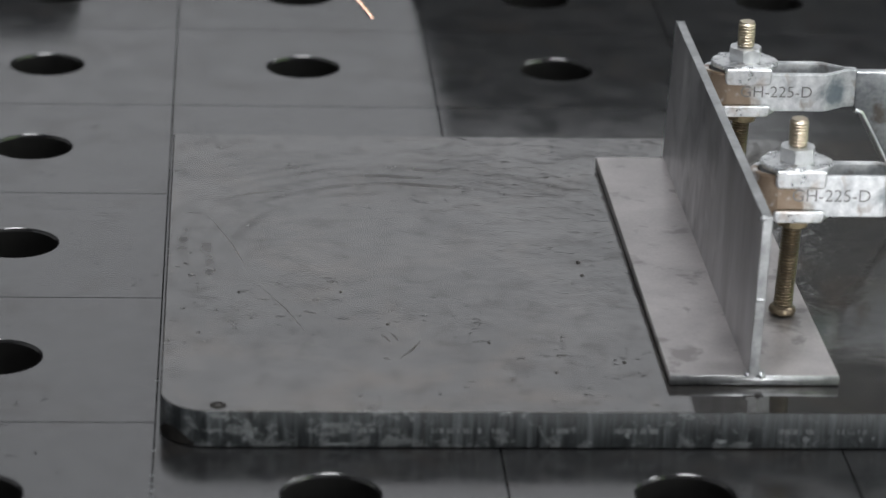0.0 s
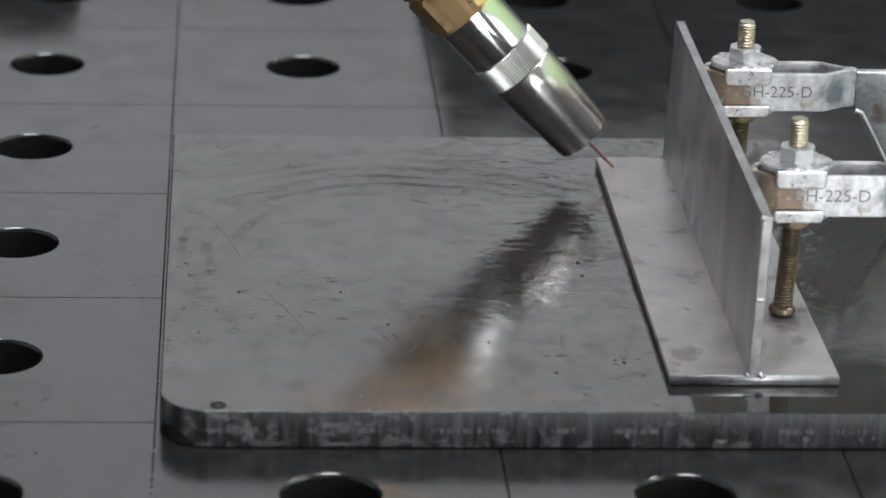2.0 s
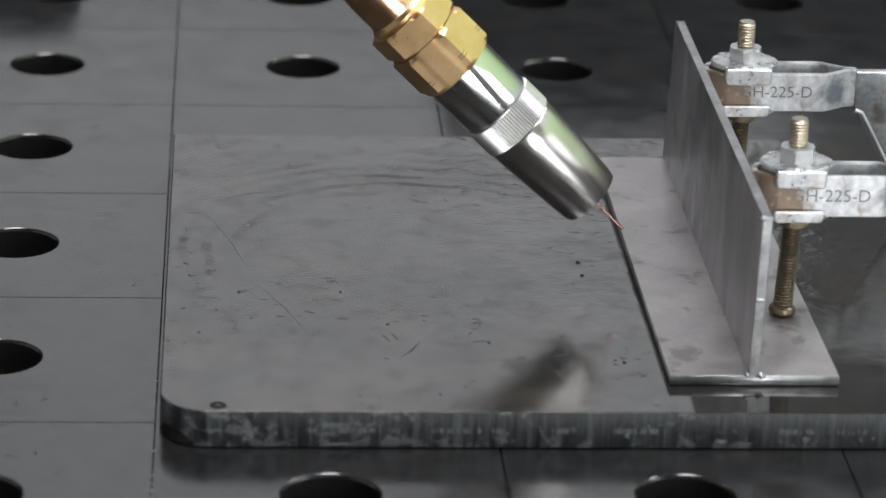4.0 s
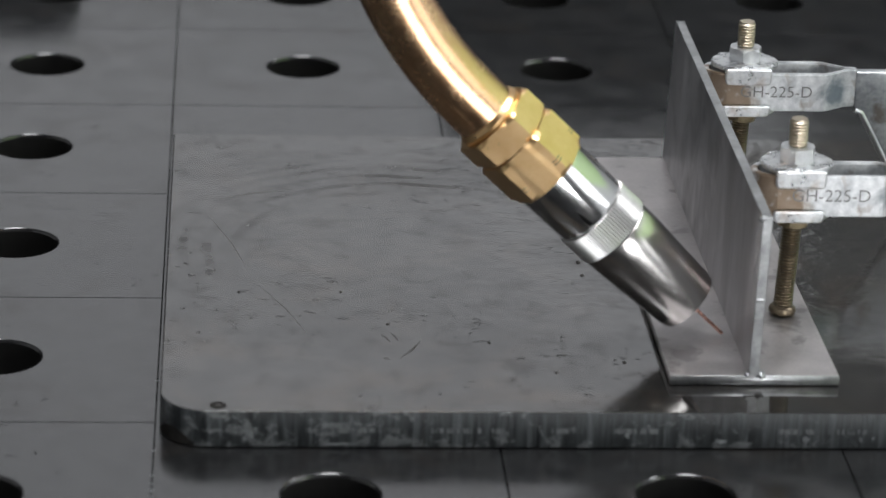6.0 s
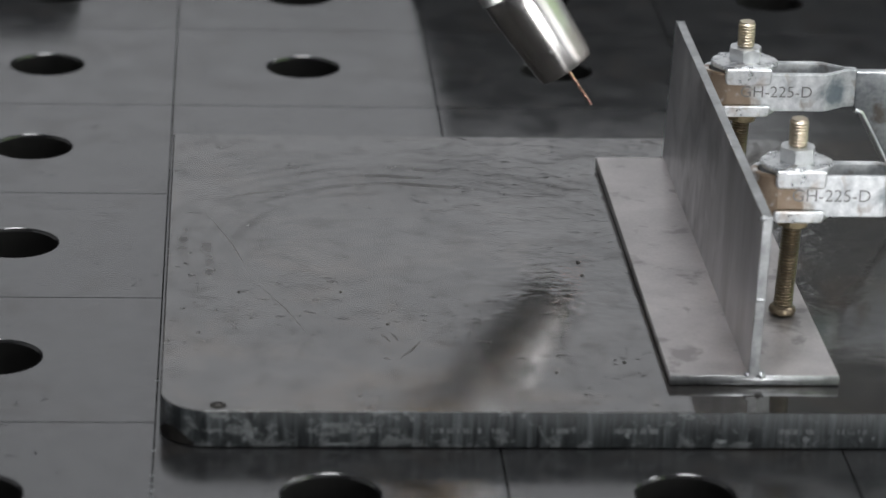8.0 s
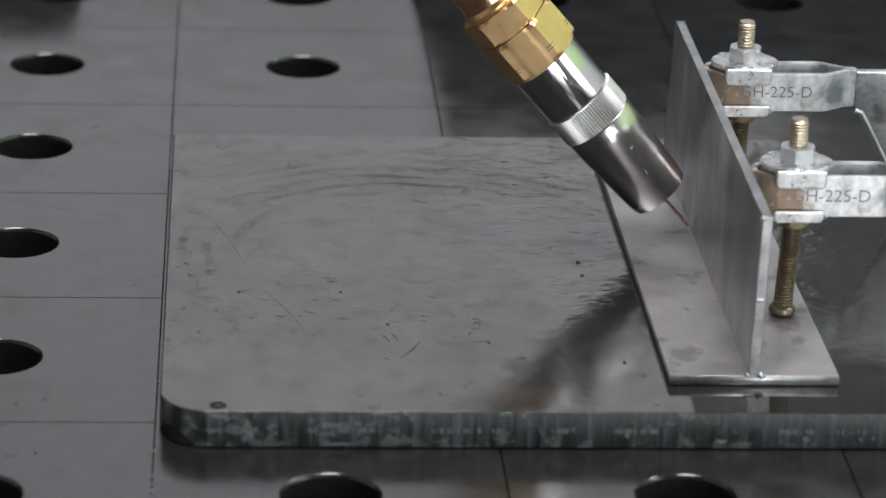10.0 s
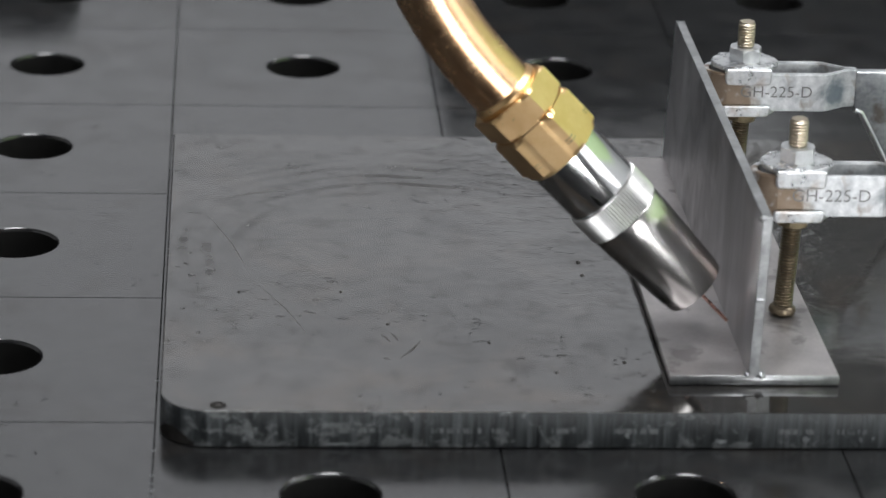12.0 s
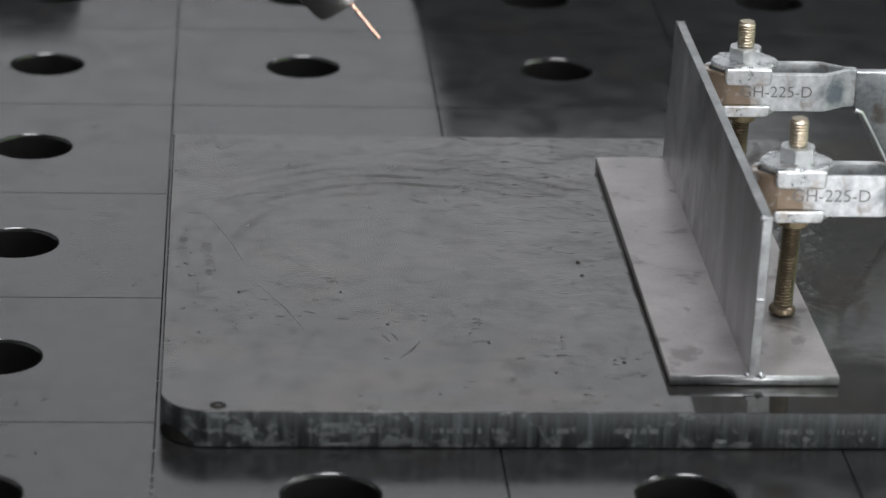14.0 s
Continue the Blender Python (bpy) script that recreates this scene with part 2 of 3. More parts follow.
TABLE = table_material()
# near black: the shade inside the holes is put into the wall colour
HOLE_WALL = surface("shade_dark_hole_wall", (0.004, 0.004, 0.004), (0.010, 0.0095, 0.009), 0.0, (0.6, 0.9), 200.0, 0.1, ior=1.25)
TOP_Z = 0.0115
PLATE = plate_material()
PLATE_EDGE = edge_material()
MILD = surface("mild_steel_sheet", (0.35, 0.332, 0.330), (0.52, 0.493, 0.490), 0.9, (0.33, 0.48), 45.0, 0.06, 900.0, spots=0.6, spot_colour=(0.19, 0.176, 0.172), spot_scale=75.0, spot_cut=0.58)
# much paler spots gather round the upright sheet's far part
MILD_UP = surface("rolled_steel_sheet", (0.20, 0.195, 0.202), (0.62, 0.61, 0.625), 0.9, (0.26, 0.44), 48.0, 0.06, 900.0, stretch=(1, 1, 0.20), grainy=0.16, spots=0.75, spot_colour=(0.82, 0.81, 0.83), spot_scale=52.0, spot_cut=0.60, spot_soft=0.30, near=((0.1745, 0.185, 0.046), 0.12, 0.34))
CUT = surface("sheared_steel_edge", (0.25, 0.257, 0.262), (0.52, 0.53, 0.54), 0.9, (0.3, 0.5), 180.0, 0.4, 900.0)
ZINC = surface("zinc_plating", (0.33, 0.345, 0.36), (0.86, 0.87, 0.88), 0.8, (0.20, 0.42), 190.0, 0.6, 600.0, "object", spots=0.7, spot_colour=(0.25, 0.15, 0.065), spot_scale=85.0, spot_cut=0.62, spot_soft=0.14, near=((0.0, -0.009, 0.050), 0.018, 0.14))
# rust round the loop, and a darker bluish patch at the arm's bend
ZINC_ARM = surface("worn_zinc_plating", (0.34, 0.36, 0.38), (0.92, 0.93, 0.94), 0.7, (0.26, 0.48), 130.0, 0.6, 500.0, "object", spots=0.85, spot_colour=(0.19, 0.115, 0.052), spot_scale=150.0, spot_cut=0.60, spot_soft=0.18, near=((-0.008, -0.0076, 0.055), 0.016, 0.36), ragged_patch=((0.0300, -0.0060, 0.0550), 0.0062, (0.13, 0.17, 0.20)))
LEVER = surface("dull_zinc_plating", (0.20, 0.215, 0.23), (0.60, 0.62, 0.63), 0.75, (0.28, 0.5), 90.0, 0.4, 500.0, "object", spots=0.7, spot_colour=(0.16, 0.12, 0.085), spot_scale=120.0, spot_cut=0.60, spot_soft=0.12)
ZINC_CLEAN = surface("bright_zinc", (0.52, 0.535, 0.55), (0.72, 0.73, 0.74), 0.85, (0.28, 0.42), 200.0, 0.08, 900.0)
YELLOW_ZINC = surface("yellow_chromate_zinc", (0.42, 0.36, 0.27), (0.68, 0.61, 0.49), 0.9, (0.28, 0.42), 220.0, 0.1, 900.0)
DARK_BOLT = surface("oiled_bronze_bolt", (0.09, 0.074, 0.052), (0.23, 0.185, 0.125), 0.9, (0.25, 0.4), 220.0, 0.1, 900.0)
BRONZE = surface("tarnished_brass_nut", (0.15, 0.12, 0.075), (0.34, 0.28, 0.18), 0.9, (0.28, 0.42), 260.0, 0.1, 900.0)
CHROME = surface("polished_chrome", (0.66, 0.66, 0.66), (0.74, 0.74, 0.735), 1.0, (0.07, 0.13), 90.0, 0.01, 900.0, "object")
NOZZLE = surface("heat_tinted_chrome", (0.55, 0.53, 0.515), (0.65, 0.63, 0.615), 1.0, (0.20, 0.26), 110.0, 0.02, 900.0, "object", spots=0.7, spot_colour=(0.36, 0.28, 0.235), spot_scale=45.0, spot_cut=0.60, spot_soft=0.35, near=((0.0100, 0.0, 0.0165), 0.020, 0.30))
KNURL = surface("knurled_steel", (0.44, 0.44, 0.435), (0.57, 0.57, 0.565), 1.0, (0.32, 0.42), 200.0, 0.02, 900.0, "object")
BRASS = surface("machined_brass", (0.81, 0.52, 0.245), (0.90, 0.63, 0.34), 1.0, (0.26, 0.36), 120.0, 0.03, 900.0, "object")
COPPER = surface("brushed_copper_brass", (0.80, 0.47, 0.26), (0.90, 0.60, 0.36), 1.0, (0.20, 0.31), 110.0, 0.05, 900.0, "object")
WIRE = surface("copper_coated_wire", (0.80, 0.45, 0.36), (0.90, 0.56, 0.46), 1.0, (0.22, 0.32), 300.0, 0.02, 900.0, "object")
BLACK = surface("black_void", (0.012, 0.012, 0.012), (0.02, 0.02, 0.02), 0.0, (0.6, 0.8), 50.0, 0.0)
FIXTURE = surface("dark_painted_cast_iron", (0.012, 0.0132, 0.0150), (0.022, 0.0235, 0.0265), 0.0, (0.6, 0.8), 40.0, 0.1)
WALL = surface("grey_painted_wall", (0.50, 0.51, 0.52), (0.58, 0.59, 0.60), 0.0, (0.7, 0.9), 2.0, 0.0, 90.0)
WALL_DARK = surface("dark_grey_wall", (0.10, 0.10, 0.105), (0.15, 0.15, 0.155), 0.0, (0.7, 0.9), 2.0, 0.0, 90.0)
WALL_MID = surface("mid_grey_wall", (0.30, 0.30, 0.305), (0.36, 0.36, 0.365), 0.0, (0.7, 0.9), 2.0, 0.0, 90.0)
CEILING = surface("dark_roof_sheet", (0.07, 0.07, 0.072), (0.11, 0.11, 0.112), 0.0, (0.7, 0.9), 2.0, 0.0, 90.0)
WALL_GREEN = surface("green_painted_wall", (0.48, 0.66, 0.34), (0.55, 0.73, 0.40), 0.0, (0.6, 0.8), 2.0, 0.0, 90.0)
CONCRETE = surface("concrete_floor", (0.30, 0.30, 0.30), (0.42, 0.42, 0.41), 0.0, (0.5, 0.7), 3.0, 0.1, 120.0)
# soot in the nozzle; painted shade for the pin hole and the undercut
SOOT_SHADE = surface("soot_and_shade_black", (0.010, 0.010, 0.010), (0.03, 0.028, 0.026), 0.0, (0.8, 0.95), 400.0, 0.1, 900.0, "object", ior=1.12)
SMEAR = surface("dull_smear", (0.045, 0.044, 0.042), (0.065, 0.062, 0.058), 0.0, (0.4, 0.5), 300.0, 0.1)
CHALK = surface("pale_scale", (0.05, 0.055, 0.058), (0.17, 0.18, 0.185), 0.0, (0.5, 0.7), 420.0, 0.2)
SPATTER = surface("burnt_spatter", (0.012, 0.011, 0.010), (0.05, 0.045, 0.04), 0.2, (0.35, 0.55), 300.0, 0.1)
# grey that carries the shade of the stamped letters
STAMP_SHADE = surface("stamped_grey", (0.13, 0.13, 0.13), (0.22, 0.22, 0.22), 0.6, (0.4, 0.5), 200.0, 0.0)


# ---------------------------------------------------------------- mesh tools
def part(name, bm, material, parent=None, label="", smooth=30):
    me = bpy.data.meshes.new(name)
    bmesh.ops.recalc_face_normals(bm, faces=bm.faces)
    bm.to_mesh(me)
    bm.free()
    me.materials.append(material)
    if smooth:
        me.shade_smooth()
        me.set_sharp_from_angle(angle=radians(smooth))
        # broad plane faces stay flat beside their small rounded edges
        total = sum(p.area for p in me.polygons)
        for p in me.polygons:
            if p.area > 0.08 * total or (p.area > 0.03 * total and abs(p.normal.z) > 0.999):
                p.use_smooth = False
    ob = new(name, me)
    if parent is not None:
        ob.parent = parent
    if label:
        ob["label"] = label
    return ob


def box(x0, x1, y0, y1, z0, z1, bevel=0.0, segs=2):
    bm = bmesh.new()
    bmesh.ops.create_cube(bm, size=1.0, matrix=Matrix.LocRotScale(((x0 + x1) / 2, (y0 + y1) / 2, (z0 + z1) / 2), None, (x1 - x0, y1 - y0, z1 - z0)))
    if bevel:
        bmesh.ops.bevel(bm, geom=bm.edges[:], offset=bevel, segments=segs, affect="EDGES", profile=0.5)
    return bm


def lathe(profile, n=48, x=0.0, y=0.0, wave=None):
    """Turn (radius, height) pairs about an upright axis; a zero radius closes the end."""
    bm = bmesh.new()
    rings = []
    for j, (r, z) in enumerate(profile):
        if r <= 0:
            rings.append([bm.verts.new((x, y, z))])
        else:
            ring = []
            for i in range(n):
                k = r + (wave(i, j) if wave else 0.0)
                ring.append(bm.verts.new((x + k * cos(2 * pi * i / n), y + k * sin(2 * pi * i / n), z)))
            rings.append(ring)
    for a, b in zip(rings, rings[1:]):
        for i in range(n):
            k = (i + 1) % n
            if len(a) == 1:
                bm.faces.new((a[0], b[i], b[k]))
            elif len(b) == 1:
                bm.faces.new((a[i], a[k], b[0]))
            else:
                bm.faces.new((a[i], a[k], b[k], b[i]))
    return bm


def hexagon(r, z0, z1, x=0.0, y=0.0, turn=0.0, chamfer=0.0008, bore=0.0):
    """A hexagonal nut with corners rounded off at both ends."""
    bm = bmesh.new()
    n = 96
    turn = round(turn / (2 * pi / n)) * 2 * pi / n
    rows = []

    def radius(a, lim):
        k = (a - turn) % (pi / 3) - pi / 6
        return min(r * cos(pi / 6) / cos(k), lim)

    levels = ((z0, r * 0.90), (z0 + chamfer, r * 1.0), (z1 - chamfer, r * 1.0), (z1, r * 0.90))
    for z, lim in levels:
        rows.append([bm.verts.new((x + radius(2 * pi * i / n, lim) * cos(2 * pi * i / n), y + radius(2 * pi * i / n, lim) * sin(2 * pi * i / n), z)) for i in range(n)])
    for a, b in zip(rows, rows[1:]):
        for i in range(n):
            k = (i + 1) % n
            bm.faces.new((a[i], a[k], b[k], b[i]))
    bm.faces.new(rows[0][::-1])
    bm.faces.new(rows[-1])
    return bm


def thread(r, z0, z1, pitch, x=0.0, y=0.0):
    """A threaded rod, its ridges as close rings."""
    prof = [(0, z0), (r * 0.8, z0)]
    z = z0 + pitch * 0.3
    while z < z1 - pitch * 0.8:
        prof += [(r * 0.86, z), (r, z + pitch * 0.35), (r, z + pitch * 0.55), (r * 0.86, z + pitch * 0.9)]
        z += pitch
    prof += [(r * 0.84, z1), (0, z1)]
    return lathe(prof, 32, x, y)


def prism(outline, lo, hi, axis="z", bevel=0.0, segs=2):
    """Extrude a closed outline along an axis."""
    bm = bmesh.new()

    def put(a, b, c):
        return {"z": (a, b, c), "y": (a, c, b)}[axis]

    low = [bm.verts.new(put(a, b, lo)) for a, b in outline]
    high = [bm.verts.new(put(a, b, hi)) for a, b in outline]
    n = len(outline)
    for i in range(n):
        k = (i + 1) % n
        bm.faces.new((low[i], low[k], high[k], high[i]))
    caps = [bm.faces.new(low[::-1]), bm.faces.new(high)]
    bmesh.ops.recalc_face_normals(bm, faces=bm.faces)
    if bevel:
        edges = list({e for f in caps for e in f.edges})
        bmesh.ops.bevel(bm, geom=edges, offset=bevel, segments=segs, affect="EDGES", profile=0.5)
    return bm


def thing(name, label, category, group="", at=(0, 0, 0)):
    ob = new(name)
    ob.empty_display_size = 0.02
    ob.location = at
    return tagged(ob, label, category, group)


def structure(name, bm, material, label, category):
    ob = part(name, bm, material, smooth=0)
    return tagged(ob, label, category, kind="structure")


# ---------------------------------------------------------------- the hall round the table
FLOOR_Z = -0.85
structure("floor", box(-4, 4, -4, 5, FLOOR_Z - 0.1, FLOOR_Z), CONCRETE, "grey concrete workshop floor under the welding table", "floor")
structure("ceiling", box(-4, 4, -4, 5, 5.5, 5.6), CEILING, "dark workshop ceiling, unseen lamps hang below it", "ceiling")
south = tagged(new("wall_south"), "dark grey painted workshop wall with a glazed double door", "wall", kind="structure")
for x0, x1, z0, z1 in ((-4, 4, 1.1, 5.5), (-4, 0.68, FLOOR_Z, 1.1), (2.62, 4, FLOOR_Z, 1.1)):
    part("wall_piece", box(x0, x1, -4.15, -4, z0, z1), WALL_DARK, south, smooth=0)
win = tagged(new("door_1"), "white framed glazed double door to the yard", "door", kind="structure")
for x0, x1, z0, z1 in ((0.68, 0.73, FLOOR_Z, 1.1), (2.57, 2.62, FLOOR_Z, 1.1), (1.61, 1.69, FLOOR_Z + 0.04, 1.05), (0.73, 2.57, FLOOR_Z, FLOOR_Z + 0.04), (0.73, 2.57, 1.05, 1.1)):
    part("door_frame", box(x0, x1, -4.06, -3.96, z0, z1, 0.004), WALL, win)
structure("wall_west", box(-4.15, -4, -4, 5, FLOOR_Z, 5.5), WALL_MID, "mid grey painted workshop wall", "wall")
north = tagged(new("wall_north"), "dark grey painted workshop wall with a tall window", "wall", kind="structure")
for x0, x1, z0, z1 in ((-4, 4, FLOOR_Z, 1.2), (-4, 4, 5.2, 5.5), (-4, -0.65, 1.2, 5.2), (1.09, 4, 1.2, 5.2)):
    part("wall_piece", box(x0, x1, 5, 5.15, z0, z1), WALL_DARK, north, smooth=0)
win2 = tagged(new("window_2"), "white framed tall workshop window", "window", kind="structure")
for x0, x1, z0, z1 in ((-0.65, -0.60, 1.2, 5.2), (1.04, 1.09, 1.2, 5.2), (-0.60, 1.04, 1.2, 1.25), (-0.60, 1.04, 5.15, 5.2)):
    part("window_frame", box(x0, x1, 4.96, 5.06, z0, z1, 0.004), WALL, win2)
east = tagged(new("wall_east"), "grey workshop wall with a broad green painted band", "wall", kind="structure")
for y0, y1, z0, z1 in ((-4, 5, FLOOR_Z, 0.25), (-4, -3.6, 0.25, 1.8), (-1.2, 5, 0.25, 1.35)):
    part("dado", box(4, 4.15, y0, y1, z0, z1), WALL, east, "grey painted lower wall", smooth=0)
win3 = tagged(new("window_3"), "white framed workshop window in the green wall", "window", kind="structure")
for y0, y1, z0, z1 in ((-3.6, -3.55, 0.25, 1.8), (-1.25, -1.2, 0.25, 1.8), (-3.55, -1.25, 0.25, 0.3), (-3.55, -1.25, 1.75, 1.8)):
    part("window_frame", box(3.96, 4.06, y0, y1, z0, z1, 0.004), WALL, win3)
for y0, y1, z0 in ((-4, -1.2, 1.8), (-1.2, 5, 1.35)):
    part("green_band", box(4, 4.15, y0, y1, z0, 3.1), WALL_GREEN, east, "green painted band", smooth=0)
part("upper_wall", box(4, 4.15, -4, 5, 3.1, 5.5), WALL, east, "grey painted upper wall", smooth=0)

# ---------------------------------------------------------------- welding table
PITCH, HOLE_R, DEPTH = 0.1, 0.0139, 0.025


def table_panel_mesh():
    """One square of the table top: a scribed border and a chamfered fixture hole."""
    n = 48
    half = PITCH / 2
    bm = bmesh.new()

    def square(k, z):
        pts = []
        for i in range(n):
            a = 2 * pi * i / n + pi / 4
            c, s = cos(a), sin(a)
            f = k / max(abs(c), abs(s))
            pts.append(bm.verts.new((c * f, s * f, z)))
        return pts

    def circle(r, z):
        return [bm.verts.new((r * cos(2 * pi * i / n + pi / 4), r * sin(2 * pi * i / n + pi / 4), z)) for i in range(n)]

    rows = [square(half - 0.00002, -DEPTH), square(half - 0.00003, -0.0008), square(half - 0.0003, 0.0), circle(HOLE_R + 0.0007, 0.0), circle(HOLE_R + 0.0004, -0.0002), circle(HOLE_R, -0.0010), circle(HOLE_R, -DEPTH)]
    for a, b in zip(rows, rows[1:]):
        for i in range(n):
            k = (i + 1) % n
            bm.faces.new((a[i], a[k], b[k], b[i]))
    for i in range(n):
        k = (i + 1) % n
        bm.faces.new((rows[-1][i], rows[-1][k], rows[0][k], rows[0][i]))
    return bm


def build_table():
    table = thing("welding_table", "dark grey steel welding table with a grid of round fixture holes", "welding table")
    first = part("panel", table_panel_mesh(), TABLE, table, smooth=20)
    # the hole walls take the near-black colour that carries their shade
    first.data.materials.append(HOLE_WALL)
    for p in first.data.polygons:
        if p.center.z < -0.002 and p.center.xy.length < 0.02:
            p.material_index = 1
    first.location = (-0.05, 0.05, 0)
    for i in range(-5, 7):
        for j in range(-3, 8):
            if (i, j) == (-1, 0):
                continue
            ob = new("panel", first.data)
            ob.parent = table
            ob.location = (0.05 + PITCH * i, 0.05 + PITCH * j, 0)
    part("seam_strip", prism([(0.0001, -0.3), (0.0014, -0.3), (0.0012, 0.02), (0.0007, 0.12), (0.0005, 0.8), (0.0001, 0.8)], -0.002, 0.00010, "z", 0.00008, 1), TABLE, table, "narrow dark joint between the two table slabs")
    for y, r in ((-0.0375, 0.0005), (-0.0432, 0.0004), (-0.0478, 0.0007), (-0.0521, 0.0006), (-0.0547, 0.0004), (0.0312, 0.0006), (-0.0205, 0.0004)):
        part("chip", lathe([(0, r * 0.45), (r * 0.6, r * 0.38), (r, 0.00005)], 9, -0.0003 + 0.25 * r, y, lambda i, j: 0.00012 * sin(2.1 * i)), CHALK, table, "bright chip on the joint's edge")
    for x0, x1, y0, y1 in ((-0.45, 0.65, -0.27, -0.22), (-0.45, 0.65, 0.72, 0.77), (-0.47, -0.43, -0.22, 0.72), (0.63, 0.67, -0.22, 0.72)):
        part("rail", box(x0, x1, y0, y1, -0.10, -0.0255, 0.003), FIXTURE, table, "dark painted steel rail")
    for x in (-0.44, 0.60):
        for y in (-0.26, 0.71):
            part("leg", box(x, x + 0.06, y, y + 0.06, FLOOR_Z, -0.1005, 0.004), FIXTURE, table, "dark painted square steel leg")
    return table


# ---------------------------------------------------------------- thick work plate
TOP = 0.0115


def build_work_plate():
    plate = thing("work_plate", "thick scuffed grey steel plate with rounded corner on the table", "steel plate")
    x0, x1, y0, y1, r = 0.0014, 0.36, -0.0181, 0.2315, 0.0145
    out = []
    for i in range(13):
        a = pi + i * pi / 24
        out.append((x0 + r + r * cos(a), y0 + r + r * sin(a)))
    for i in range(13):
        a = -pi / 2 + i * pi / 24
        out.append((x1 - r + r * cos(a), y0 + r + r * sin(a)))
    out += [(x1, y1), (x0, y1)]
    body = part("plate_body", prism(out, 0.0003, TOP, "z", 0.0004), PLATE, plate, smooth=25)
    body.data.materials.append(PLATE_EDGE)
    for p in body.data.polygons:
        if abs(p.normal.z) < 0.5:
            p.material_index = 1
    # a raised ring only: the drilled hole's inner shade is in its dark colour
    part("pin_hole", lathe([(0.0009, TOP + 0.00004), (0.0011, TOP + 0.00005), (0.0017, TOP + 0.00010), (0.0021, TOP + 0.00030), (0.0025, TOP + 0.00003)], 28, 0.0183, -0.0139, lambda i, j: 0.0002 * sin(i * 1.3) if j == 3 else 0.0), SOOT_SHADE, plate, "small dark drilled hole with a raised burr")
    # a small paler disc for the lighter centre of the hole
    part("plug", lathe([(0, TOP + 0.00012), (0.0006, TOP + 0.00010), (0.0009, TOP + 0.00002)], 16, 0.0185, -0.0138), SPATTER, plate, "paler disc at the small hole's centre")
    for x, y, r in ((0.1341, 0.1044, 0.00085), (0.1342, 0.0927, 0.00068), (0.0244, 0.0763, 0.00054), (0.0564, 0.0768, 0.00051), (0.0700, 0.0498, 0.00051), (0.1002, 0.0350, 0.00051), (0.0949, 0.0428, 0.00034), (0.1398, 0.0199, 0.00068), (0.1186, 0.0117, 0.00051)):
        part("spatter_bead", lathe([(0, TOP + r * 0.8), (r * 0.5, TOP + r * 0.7), (r * 0.9, TOP + r * 0.3), (r, TOP)], 12, x, y), SPATTER, plate, "tiny dark spatter bead")
    for xa, ya, xb, yb, w in ((0.0795, 0.0366, 0.0721, 0.0216, 0.00085), (0.0672, 0.0419, 0.0703, 0.0346, 0.00068), (0.0704, 0.0433, 0.0727, 0.0351, 0.00051), (0.0070, 0.1488, 0.0119, 0.1484, 0.00051), (0.0671, 0.0225, 0.0694, 0.0212, 0.00068), (0.0951, 0.0354, 0.1007, 0.0364, 0.00068)):
        a, b = Vector((xa, ya, 0)), Vector((xb, yb, 0))
        d = (b - a).normalized()
        side = Vector((-d.y, d.x, 0)) * w / 2
        bow = side * 1.5
        mid = (a + b) / 2 + bow
        out = [a, mid - side, b, mid + side]
        part("scuff", prism([(p.x, p.y) for p in out], TOP - 0.0001, TOP + 0.00004), SPATTER, plate, "dark scuff mark")
    for xa, ya, xb, yb, w in ((0.0149, 0.1446, 0.0275, 0.0947, 0.00051), (0.0307, 0.0823, 0.0453, 0.0411, 0.00051), (0.0186, 0.1631, 0.0432, 0.1735, 0.00068)):
        a, b = Vector((xa, ya, 0)), Vector((xb, yb, 0))
        d = (b - a).normalized()
        side = Vector((-d.y, d.x, 0)) * w / 2
        mid = (a + b) / 2 + side * 4
        part("smear", prism([(p.x, p.y) for p in (a, mid - side, b, mid + side)], TOP - 0.0001, TOP + 0.00003), SMEAR, plate, "faint dull wipe mark")
    # separate flakes of pale scale on the cut front edge
    for xa, xb, za, zb in ((0.0255, 0.0287, 0.0008, 0.0068), (0.0467, 0.0597, 0.0008, 0.0019), (0.1357, 0.1377, 0.0031, 0.0052), (0.1879, 0.1904, 0.0015, 0.0047), (0.2047, 0.2058, 0.0021, 0.0044), (0.2083, 0.2095, 0.0026, 0.0044), (0.1620, 0.1665, 0.0014, 0.0035)):
        n, out = 22, []
        for i in range(n):
            a = 2 * pi * i / n
            k = 0.72 + 0.7 * noise.noise(Vector((xa * 900 + 3.5 * cos(a), 3.5 * sin(a), zb * 800)))
            out.append(((xa + xb) / 2 + (xb - xa) / 2 * k * cos(a), (za + zb) / 2 + (zb - za) / 2 * k * sin(a)))
        part("scale_patch", prism(out, -0.01813, -0.0178, "y"), CHALK, plate, "pale patch of worn scale")
    part("cut_line", box(0.07745, 0.07765, -0.01814, -0.0178, 0.0006, 0.0108), SPATTER, plate, "fine upright line in the cut edge")
    # dark strip low on the rounded corner: an undercut's shade put into the colour
    bm = bmesh.new()
    rows = []
    for i in range(15):
        a = radians(186 + 66 * i / 14)
        z1 = 0.0006 + 0.0042 * sin(pi * (i + 0.4) / 15)
        rows.append([bm.verts.new((0.0159 + (0.01456 - k * 0.0002) * cos(a), -0.0036 + (0.01456 - k * 0.0002) * sin(a), z)) for k, z in ((0, 0.0004), (0, z1), (1, z1), (1, 0.0004))])
